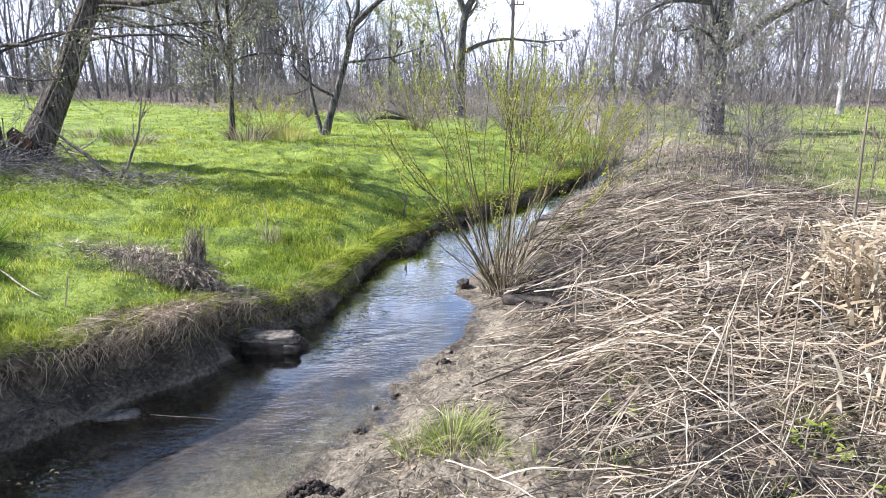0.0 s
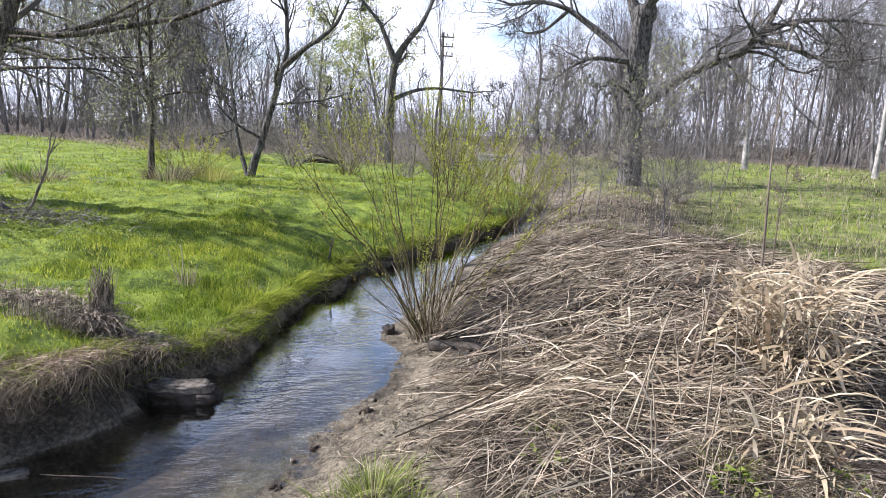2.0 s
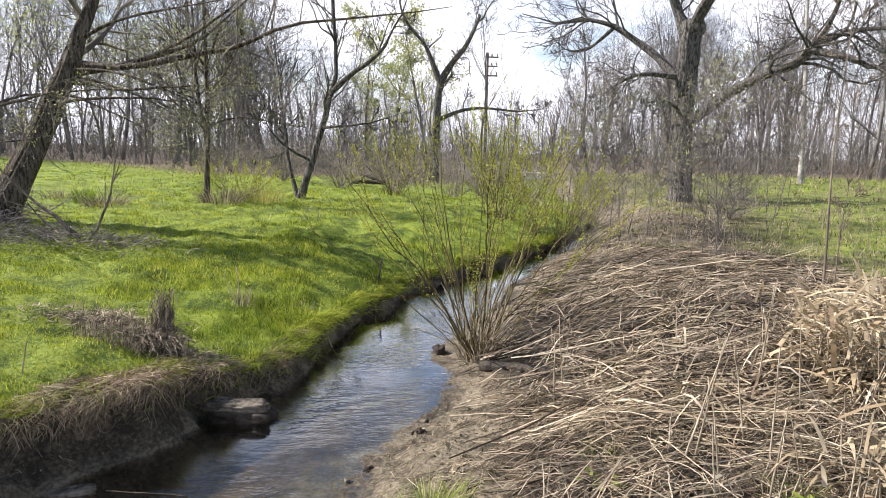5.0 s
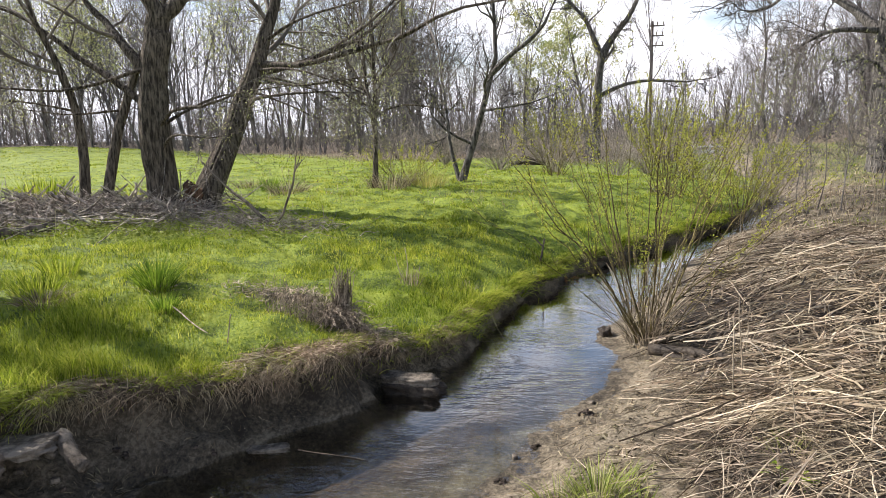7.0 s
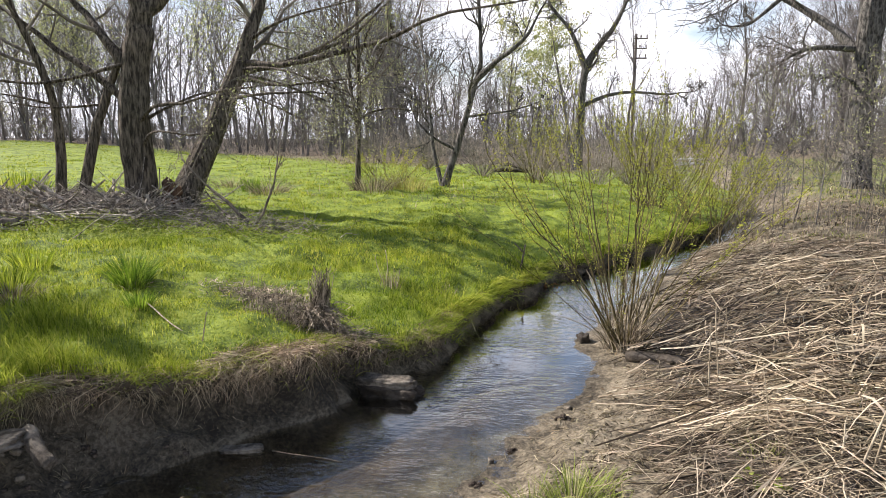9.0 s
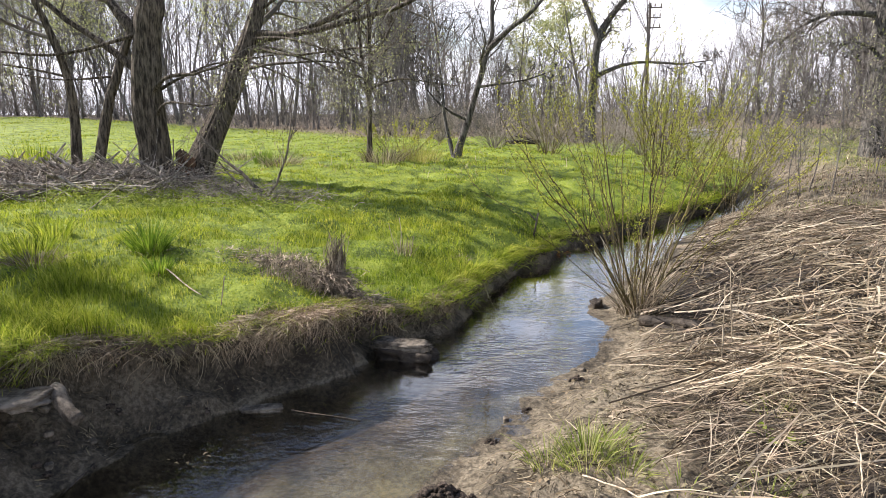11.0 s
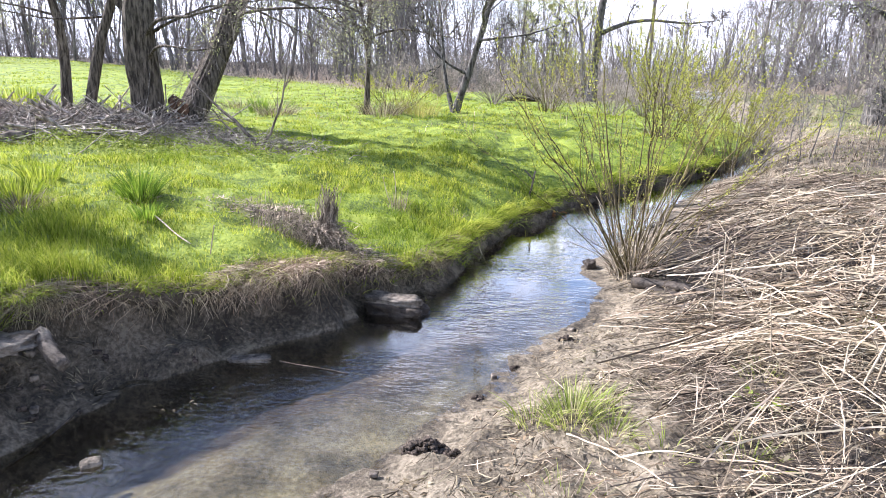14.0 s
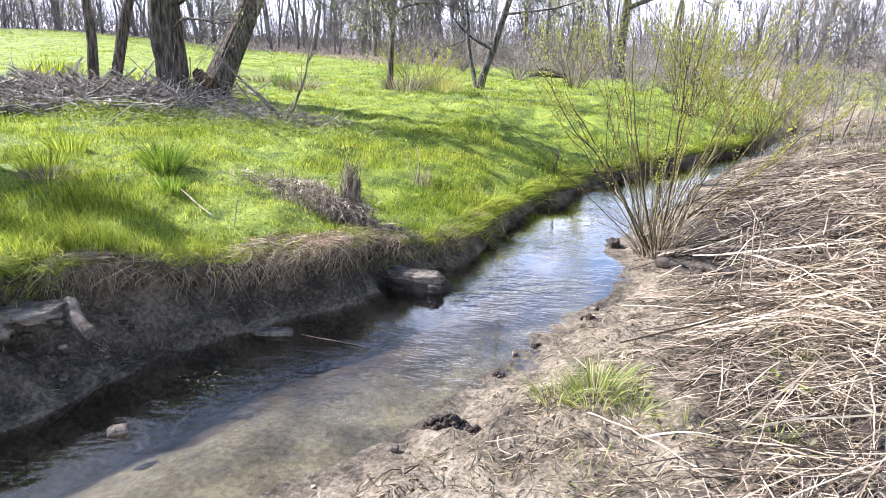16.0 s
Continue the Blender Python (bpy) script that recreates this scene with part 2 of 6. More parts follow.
def ground_material():
    m, n, l, s = material("earth")
    zone = n.new("ShaderNodeAttribute")
    zone.attribute_name = "zone"
    sep = n.new("ShaderNodeSeparateColor")
    l.new(zone.outputs["Color"], sep.inputs["Color"])
    fine, mid = noise_node(n, l, 38, 8, 0.7), noise_node(n, l, 3.1, 6, 0.62)
    both = mix_node(n, l, 0.5, fine.outputs["Fac"], mid.outputs["Fac"])

    def tone(stops):
        r = ramp_node(n, stops)
        l.new(both, r.inputs["Fac"])
        return r.outputs["Color"]

    leafy = tone([(0.42, (0.05, 0.04, 0.03)), (0.5, (0.13, 0.10, 0.07)), (0.58, (0.24, 0.19, 0.13))])
    turf = tone([(0.42, (0.05, 0.08, 0.008)), (0.5, (0.15, 0.21, 0.017)), (0.6, (0.26, 0.31, 0.034))])
    mud = tone([(0.42, (0.056, 0.046, 0.031)), (0.50, (0.152, 0.126, 0.085)), (0.58, (0.29, 0.246, 0.174))])
    # straw ground: near-black, with the shade between the stalks put into its colour
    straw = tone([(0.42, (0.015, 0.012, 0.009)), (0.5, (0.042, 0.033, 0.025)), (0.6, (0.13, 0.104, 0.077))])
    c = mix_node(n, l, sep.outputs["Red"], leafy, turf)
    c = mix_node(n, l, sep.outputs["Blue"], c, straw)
    c = mix_node(n, l, sep.outputs["Green"], c, mud)
    sandy = n.new("ShaderNodeAttribute")
    sandy.attribute_name = "sand"
    sand = tone([(0.36, (0.058, 0.054, 0.036)), (0.5, (0.185, 0.173, 0.118)), (0.62, (0.315, 0.296, 0.205))])
    # damp soil and silt, toned darker still for shade under the overhanging turf
    wet = tone([(0.42, (0.010, 0.0078, 0.0052)), (0.5, (0.030, 0.0236, 0.0165)), (0.6, (0.09, 0.072, 0.052))])
    c = mix_node(n, l, zone.outputs["Alpha"], c, wet)
    c = mix_node(n, l, sandy.outputs["Fac"], c, sand)
    l.new(c, s.inputs["Base Color"])
    s.inputs["Roughness"].default_value, s.inputs["Specular IOR Level"].default_value = 0.82, 0.3
    bump_node(n, l, both, 1.0, 0.06, s)
    return m


def water_material():
    m, n, l, s = material("stream_water")
    n.remove(s)
    a = noise_node(n, l, 9, 3, 0.5, (0.55, 1.0, 1.0))
    b = noise_node(n, l, 34, 2, 0.5, (0.5, 1.0, 1.0))
    h = mix_node(n, l, 0.28, a.outputs["Fac"], b.outputs["Fac"])
    calm = noise_node(n, l, 0.8, 2, 0.5)
    rc = ramp_node(n, [(0.40, (0.06, 0.06, 0.06)), (0.66, (0.7, 0.7, 0.7))])
    l.new(calm.outputs["Fac"], rc.inputs["Fac"])
    bmp = bump_node(n, l, h, 0.4, 0.03)
    l.new(rc.outputs["Color"], bmp.inputs["Strength"])
    fr, pw, gl, tr, mx = (n.new(k) for k in ("ShaderNodeLayerWeight", "ShaderNodeMath", "ShaderNodeBsdfGlossy", "ShaderNodeBsdfTransparent", "ShaderNodeMixShader"))
    fr.inputs["Blend"].default_value = 0.5
    pw.operation = "POWER"
    pw.inputs[1].default_value = 4.7
    gain = n.new("ShaderNodeMath")
    gain.operation, gain.use_clamp = "MULTIPLY", True
    gain.inputs[1].default_value = 3.2
    l.new(pw.outputs["Value"], gain.inputs[0])
    l.new(fr.outputs["Facing"], pw.inputs[0])
    gl.inputs["Roughness"].default_value = 0.02
    tr.inputs["Color"].default_value = (0.82, 0.79, 0.70, 1)
    l.new(bmp.outputs["Normal"], fr.inputs["Normal"]), l.new(bmp.outputs["Normal"], gl.inputs["Normal"])
    l.new(gain.outputs["Value"], mx.inputs["Fac"])
    l.new(tr.outputs["BSDF"], mx.inputs[1]), l.new(gl.outputs["BSDF"], mx.inputs[2])
    l.new(mx.outputs["Shader"], n["Material Output"].inputs["Surface"])
    return m


M_EARTH, M_WATER = ground_material(), water_material()
M_GRASS = blade("meadow_grass", [(0.08, 0.125, 0.014), (0.25, 0.31, 0.030), (0.385, 0.43, 0.054), (0.52, 0.49, 0.13)], 0.5, 0.65, 0.8, (0.64, 0.76, 0.60))
M_RUSH = blade("rush_green", [(0.06, 0.12, 0.015), (0.17, 0.26, 0.03), (0.30, 0.38, 0.06)], 0.4)
M_STRAW = blade("dry_reed", [(0.025, 0.02, 0.016), (0.10, 0.08, 0.063), (0.31, 0.25, 0.188), (0.66, 0.58, 0.465), (0.12, 0.086, 0.06), (0.53, 0.445, 0.338)], 0.15, 0.6, 0.9, (0.68, 0.66, 0.66))
M_ROOTS = blade("dry_roots", [(0.07, 0.05, 0.037), (0.20, 0.15, 0.112), (0.36, 0.285, 0.22), (0.52, 0.43, 0.34)], 0.1, 0.8)
M_LITTER = blade("dead_leaves", [(0.035, 0.026, 0.02), (0.10, 0.073, 0.053), (0.24, 0.18, 0.13), (0.38, 0.32, 0.25)], 0.15, 0.7)
M_BUDS = blade("willow_buds", [(0.29, 0.33, 0.05), (0.41, 0.43, 0.08), (0.52, 0.50, 0.13)], 0.45, 0.6, 0.9, (0.85, 0.9, 0.8))
M_LEAF = blade("young_leaves", [(0.34, 0.35, 0.15), (0.45, 0.46, 0.22), (0.55, 0.54, 0.32)], 0.45)
M_BARK = bark("grey_brown_bark", (0.036, 0.030, 0.024), (0.20, 0.17, 0.135), 30, (1, 1, 0.16), 1.0, 0.05)
M_OAK = bark("grey_oak_bark", (0.036, 0.034, 0.032), (0.165, 0.157, 0.147), 20, (1, 1, 0.3), 0.9, 0.04)
M_TWIG = bark("grey_twigs", (0.11, 0.097, 0.085), (0.27, 0.24, 0.21), 4, (1, 1, 0.4), 0)
M_WOODS = bark("bare_woods", (0.095, 0.088, 0.086), (0.25, 0.235, 0.23), 2.5, (1, 1, 0.3), 0)
M_BRUSHWOODS = bark("bare_brush", (0.10, 0.092, 0.086), (0.26, 0.24, 0.224), 2.5, (1, 1, 0.3), 0)
M_PALE = bark("pale_bark", (0.22, 0.21, 0.20), (0.46, 0.44, 0.42), 5, (1, 1, 0.6), 0.3, 0.01)
M_STEM = bark("willow_stem", (0.07, 0.057, 0.03), (0.21, 0.175, 0.08), 14, (1, 1, 0.2), 0)
M_DRYSTEM = bark("pale_dry_stem", (0.24, 0.20, 0.15), (0.50, 0.44, 0.34), 20, (1, 1, 0.15), 0)
M_DEADWOOD = bark("dead_wood", (0.06, 0.05, 0.045), (0.20, 0.17, 0.14), 12, (1, 1, 0.25), 0.5, 0.012)
M_STONE = plain_rough("grey_stone", (0.05, 0.043, 0.034), (0.23, 0.198, 0.155), 24, 0.9, 0.9, 0.02)
M_PALESTONE = plain_rough("pale_stone", (0.06, 0.05, 0.039), (0.215, 0.185, 0.147), 26, 0.9, 0.9, 0.02)
M_STEEL = plain_rough("galvanised_steel", (0.50, 0.50, 0.50), (0.70, 0.70, 0.70), 6, 0.5, 0.05)
M_POLE = bark("pole_wood", (0.08, 0.07, 0.06), (0.18, 0.16, 0.14), 6, (1, 1, 0.1), 0)

# ---- ground ----
YL = [-40, 0.5, 1.6, 2.4, 2.7, 2.9, 3.2, 3.5, 3.8, 4.15, 4.5, 4.9, 5.3, 6.15, 7.35, 8.1, 9.3, 10.0, 11.4, 12.7, 14.2, 17.0, 21.0, 30.0, 60.0]
XL = [-36, -3.5, -2.75, -2.4, -2.32, -2.2, -2.1, -1.82, -1.55, -1.36, -1.2, -0.9, -0.66, -0.52, -0.16, 0.24, 0.84, 1.36, 2.4, 3.38, 4.45, 5.6, 5.6, 7.2, 12.0]
YR = [-40, 0.5, 1.5, 2.35, 2.75, 3.05, 3.4, 3.9, 4.3, 4.8, 5.4, 6.05, 6.55, 8.05, 10.0, 11.7, 13.8, 14.5, 17.0, 21.0, 30.0, 60.0]
XR = [-34, -2.2, -1.45, -0.87, -0.62, -0.5, -0.29, -0.1, 0.16, 0.46, 0.58, 0.58, 0.77, 1.52, 2.28, 3.18, 4.48, 4.8, 6.0, 6.1, 7.9, 12.8]


def banks(x, y):
    """How far left of the left water's edge, and right of the right one, a place lies."""
    wob = 0.09 * fbm(x * 1.7, y * 1.7, 3, 3)
    left = (np.interp(y, YL, XL) - x) * 0.86 + wob + 0.08 * fbm(x * 4.5, y * 4.5, 6, 2) + 0.11 * fbm(y * 2.3 + x * 0.5, y * 0 + 3.1, 12, 3) * ease((y - 2.9) / 1.0) * ease((11 - y) / 3)
    right = (x - np.interp(y, YR, XR)) * 0.86 + wob * 1.2
    return left, right


def bank_top(y):
    return np.interp(y, [0, 3, 4.2, 5.5, 9, 14, 20], [0.56, 0.50, 0.40, 0.19, 0.15, 0.15, 0.2]) * (1 + 0.4 * fbm(y * 1.6, y * 0 + 7.7, 18, 3))


def bank_run(y):
    return np.interp(y, [0, 2.6, 3.4, 4.0, 4.6, 6, 20], [0.75, 0.62, 0.42, 0.24, 0.13, 0.08, 0.12])


def lip_x(y, inland):
    """Where, at y, the ground lies that far inland of the left water's edge."""
    x = np.interp(y, YL, XL) - inland / 0.86
    for _ in range(5):
        x = x + (banks(x, y)[0] - inland) / 0.86
    return x


def height(x, y):
    x, y = np.asarray(x, float), np.asarray(y, float)
    dl, dr = banks(x, y)
    hb, run = bank_top(y), bank_run(y)
    u = dl / run
    face = np.interp(u, [0, 0.2, 0.5, 0.78, 0.9, 1.0], [0, 0.10, 0.27, 0.45, 0.62, 1.0])
    past = np.maximum(dl - run, 0)
    clods = 0.10 * fbm(x * 5, y * 5, 101, 5) * ease(u / 0.25) * ease((1.15 - u) / 0.3) * run / 0.5
    meadow = hb * face + clods + (0.30 + 0.75 * (0.5 - hb)) * (1 - np.exp(-past / 1.5)) + 0.22 * (1 - np.exp(-past / 16)) + 0.0016 * np.maximum(past - 18, 0)
    meadow = meadow + ease(past / 0.6) * (0.07 * fbm(x * 0.9, y * 0.9, 21) + 0.055 * fbm(x * 2.4, y * 2.4, 5, 3))
    rise = ease((np.hypot(x, y) - 20) / 30) * ease((np.degrees(np.arctan2(-x, np.maximum(y, 0.01))) - 24) / 16)
    meadow = meadow + 0.75 * rise * (y > 0)
    meadow = meadow - 0.45 * ease((x + 5.5 - 0.1 * y) / 5) * ease((y - 17) / 6)
    right = 0.10 * ease(dr / 0.55) + (0.24 - 0.09 * ease((y - 6.5) / 2)) * ease((dr - 0.25) / 1.6) + 0.20 * ease((dr - 3) / 6)
    right = right + 0.14 * np.exp(-((x - 3.6) ** 2 / 2.2 + (y - 6.0) ** 2 / 2.5)) + 0.14 * np.exp(-((x - 3.0) ** 2 / 0.7 + (y - 4.2) ** 2 / 0.5))
    right = right + ease(dr / 0.8) * (0.05 * fbm(x * 1.2, y * 1.2, 33) + 0.022 * fbm(x * 4.1, y * 4.1, 8, 2))
    right = right + 0.31 * ease((y - 9.5) / 6) * ease(dr / 1.6) + 0.25 * ease((y - 21) / 9) * ease((x - 3) / 5)
    span = np.maximum(np.interp(y, YR, XR) - np.interp(y, YL, XL), 0.3)
    v = np.clip(-dr / span / 0.86, 0, 1)
    bed = -np.minimum(0.24 * ease(v * 1.6 - 0.55) + 0.02 + 0.05 * v, 0.6 * np.minimum(-dl, 9) + 0.02) - 0.012 * (1 + fbm(x * 3, y * 3, 40, 3)) + 0.42 * ease((y - 16.4) / 2.5)
    z = np.where(dl > 0, meadow, np.where(dr > 0, right, bed))
    lumps = 0.026 * fbm(x * 11, y * 11, 62, 4) * (np.maximum(dl - 0.02, 0) < run) * (y < 5.5) + 0.014 * np.maximum(fbm(x * 9, y * 9, 64, 4), -0.3) * ease(dr / 0.15) * ease((1.8 - dr) / 0.5) * (y < 6)
    return z + lumps * ((dl > 0) | (dr > 0)) + 0.03 * fbm(x * 6.5, y * 6.5, 60, 5) * ease((np.maximum(dl, dr) - 0.02) / 0.25)


def zones(x, y):
    """Shares of turf, mud, straw ground darkened for shade, and wet soil."""
    dl, dr = banks(x, y)
    run = bank_run(y)
    n1, n2 = fbm(x * 0.8, y * 0.8, 71), fbm(x * 2.6, y * 2.6, 77, 3)
    left_turf = ease((dl - run * 1.0 - 0.005 + 0.02 * n2) / 0.04)
    far_woods = ease((np.hypot(x, y) - turf_edge(x, y) + 2.0 * n1) / 3.0)
    brush = np.exp(-((x + 6.6) ** 2 / 5.5 + (y - 8.8) ** 2 / 1.3) * 1.4)
    dead = np.maximum(np.exp(-((x + 1.62) ** 2 / 0.02 + (y - 4.93) ** 2 / 0.012)), 0.75 * np.exp(-((x + 2.15) ** 2 / 0.16 + (y - 5.3) ** 2 / 0.03)))
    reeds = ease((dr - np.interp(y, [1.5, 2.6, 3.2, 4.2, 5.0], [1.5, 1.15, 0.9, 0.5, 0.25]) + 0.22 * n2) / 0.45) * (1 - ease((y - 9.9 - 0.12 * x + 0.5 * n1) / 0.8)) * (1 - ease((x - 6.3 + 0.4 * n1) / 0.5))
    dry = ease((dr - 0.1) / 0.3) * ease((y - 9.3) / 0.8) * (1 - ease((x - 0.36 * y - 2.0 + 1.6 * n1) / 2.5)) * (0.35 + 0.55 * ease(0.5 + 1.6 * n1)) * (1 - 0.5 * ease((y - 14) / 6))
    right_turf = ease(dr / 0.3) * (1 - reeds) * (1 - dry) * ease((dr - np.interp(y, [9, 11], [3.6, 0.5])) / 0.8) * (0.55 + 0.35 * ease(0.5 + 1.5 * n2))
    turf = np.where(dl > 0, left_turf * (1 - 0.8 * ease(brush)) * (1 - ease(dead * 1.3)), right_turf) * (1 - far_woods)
    # painted shade under reeds, brushwood and dead weeds comes with this share
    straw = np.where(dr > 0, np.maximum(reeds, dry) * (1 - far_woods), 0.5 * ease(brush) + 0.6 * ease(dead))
    mud = np.where(dl > 0, 1 - left_turf, np.where(dr > 0, (1 - reeds) * (1 - right_turf) * (1 - ease((dr - 1.6) / 1.0)), 1.0))
    # on the left face this share is damp soil plus painted overhang shade
    wet = np.where(dl > 0, 0.62 * (1 - left_turf) * (0.97 - 0.35 * np.exp(-(dl / (0.10 + 0.05 * n1)) ** 2) + 0.16 * n2), np.where(dr > 0, 0.5 * (1 - ease(dr / 0.25)), 0.93 + 0.15 * n2))
    swale = ease((y - 16.6) / 1.2) * (dl <= 0) * (dr <= 0)
    turf, mud, wet = turf + swale * (1 - far_woods), mud * (1 - swale), wet * (1 - swale)
    return np.clip(turf, 0, 1), np.clip(mud, 0, 1), np.clip(straw, 0, 1), np.clip(wet, 0, 1)


def sandbar(x, y):
    """Share of pale sand on the shallow side of the stream bed."""
    dl, dr = banks(x, y)
    reach = np.interp(y, [1.0, 2.2, 3.0, 3.6, 4.2, 5.5, 20], [0.9, 0.95, 0.8, 0.4, 0.12, 0.05, 0.05])
    n = fbm(x * 2.1, y * 2.1, 81, 4)
    return ease((reach + dr + 0.28 * n) / 0.3) * ease((0.03 - dr) / 0.08) * (0.62 + 0.38 * fbm(x * 5, y * 5, 83, 3)) * (dl < 0)


def wood_edge(x, y):
    """Distance at which the woods begin, by direction."""
    a = np.degrees(np.arctan2(x, y))
    return np.interp(a, [-180, -60, -40, -25, -14, -6, 0, 8, 16, 25, 40, 60, 180], [50, 54, 50, 44, 31, 30, 44, 52, 46, 38, 36, 36, 40])


def turf_edge(x, y):
    """Distance at which the grass gives way to leaf litter, by direction."""
    a = np.degrees(np.arctan2(x, y))
    return np.interp(a, [-180, -60, -40, -30, -22, -15, -8, 0, 10, 20, 30, 45, 60, 180], [48, 54, 50, 47, 38, 27, 25, 28, 37, 38, 37, 35, 32, 40])


def build_ground():
    def axis(lo, hi, step, far):
        core = np.arange(lo, hi, step)
        out, g = [hi], step
        while out[-1] < far:
            g *= 1.12
            out.append(out[-1] + g)
        inn, g = [lo], step
        while inn[-1] > -far:
            g *= 1.12
            inn.append(inn[-1] - g)
        return np.concatenate([inn[:0:-1], core, out])

    xs, ys = axis(-4.2, 5.2, 0.05, 700), axis(1.4, 11.5, 0.05, 700)
    xs = np.sort(np.concatenate([xs, np.arange(-3.0, 1.4, 0.05) + 0.025]))
    ys = np.sort(np.concatenate([ys, np.arange(1.9, 5.4, 0.05) + 0.025]))
    gx, gy = np.meshgrid(xs, ys, indexing="ij")
    gz = height(gx, gy)
    v = np.stack([gx, gy, gz], -1).reshape(-1, 3)
    i = np.arange(len(v)).reshape(gx.shape)
    f = np.stack([i[:-1, :-1], i[1:, :-1], i[1:, 1:], i[:-1, 1:]], -1).reshape(-1, 4)
    me = quick_mesh("ground", v, f, M_EARTH)
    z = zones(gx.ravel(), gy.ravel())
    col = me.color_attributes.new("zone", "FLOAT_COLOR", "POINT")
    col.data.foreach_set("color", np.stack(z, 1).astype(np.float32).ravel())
    sand = me.attributes.new("sand", "FLOAT", "POINT")
    sand.data.foreach_set("value", sandbar(gx.ravel(), gy.ravel()).astype(np.float32))
    tagged(new("ground", me), "grassy meadow and muddy stream banks under bare spring trees", "ground", kind="structure")


build_ground()


def build_water():
    ys = np.concatenate([np.arange(-12, 1, 0.5), np.arange(1, 14, 0.1), np.arange(14, 18.6, 0.5)])
    a, b = np.interp(ys, YL, XL) - 0.5, np.interp(ys, YR, XR) + 0.35
    u = np.linspace(0, 1, 12)
    v = np.stack([a[:, None] * (1 - u) + b[:, None] * u, np.repeat(ys[:, None], 12, 1), np.zeros((len(ys), 12))], -1).reshape(-1, 3)
    i = np.arange(len(v)).reshape(len(ys), 12)
    f = np.stack([i[:-1, :-1], i[:-1, 1:], i[1:, 1:], i[1:, :-1]], -1).reshape(-1, 4)
    tagged(new("water", quick_mesh("water", v, f, M_WATER)), "clear shallow stream with small ripples reflecting a cloudy sky", "stream", kind="structure")


build_water()


# ---- the woods behind ----
def bare_tree(name, seed, tall, thick, place, label, bark_material, spread=0.42, low=0.22, limbs=13, leafy=0, group="", category="tree", bow=0.06, turn=None, far=False, leaf=0.09):
    g = np.random.default_rng(seed)
    k = 11
    s = np.linspace(0, 1, k)
    drift = np.cumsum(np.cumsum(g.normal(size=(k, 2)), 0) * 0.35 * bow * tall / k, 0)
    trunk = np.stack([drift[:, 0] - drift[0, 0], drift[:, 1] - drift[0, 1], s * tall - 0.15], -1)[None]
    rad = (thick * (1 - 0.88 * s) + thick * 0.35 * np.exp(-s * 25))[None]
    l1, r1 = sprout(trunk, rad, limbs, low, 42, spread, 0.5, 7, 0.18, 0.22, 0.2, g)
    l2, r2 = sprout(l1, r1, 7, 0.12, 46, 0.5, 0.6, 5, 0.24, 0.12, 0.3, g)
    l3, r3 = sprout(l2, np.maximum(r2, 0.012 * min(1.0, tall / 10)), 5, 0.1, 45, 0.6, 0.7, 3, 0.3, 0.08, 0.5, g)
    fine = min(1.0, max(0.45, tall / 10))
    m = Matrix.Translation(place) if turn is None else Matrix.Translation(place) @ Matrix.Rotation(turn, 4, "Z")
    base = thing(name, m, label, category, group)
    part("trunk", quick_mesh("trunk", *tubes(trunk, rad, 8), bark_material), base)
    r2, r3 = np.maximum(r2, 0.009 * fine), np.maximum(r3 * fine, 0.007 * fine)
    ends = (twigs(l2, r2, seed), twigs(l3, r3 * 0.8, seed)) if far else (tubes(l2, r2, 3), tubes(l3, r3, 3))
    part("crown", quick_mesh("crown", *gather(tubes(l1, r1, 4), *ends), bark_material), base)
    if leafy:
        part("foliage", quick_mesh("foliage", *leaves_on(l3, leafy, leaf, 0.08, g), M_LEAF, False), base, "pale yellow-green young leaves")
    return base


def on_ground(x, y, sink=0.02):
    return Vector((x, y, float(height(x, y)) - sink))


def wood_tall(deg):
    """How tall the woods stand, by direction."""
    return np.interp(deg, [-75, -22, -12, -6, 0, 9, 15, 21, 30, 75], [15, 15, 13, 9.5, 6.8, 6.6, 7.6, 9.5, 11, 12])


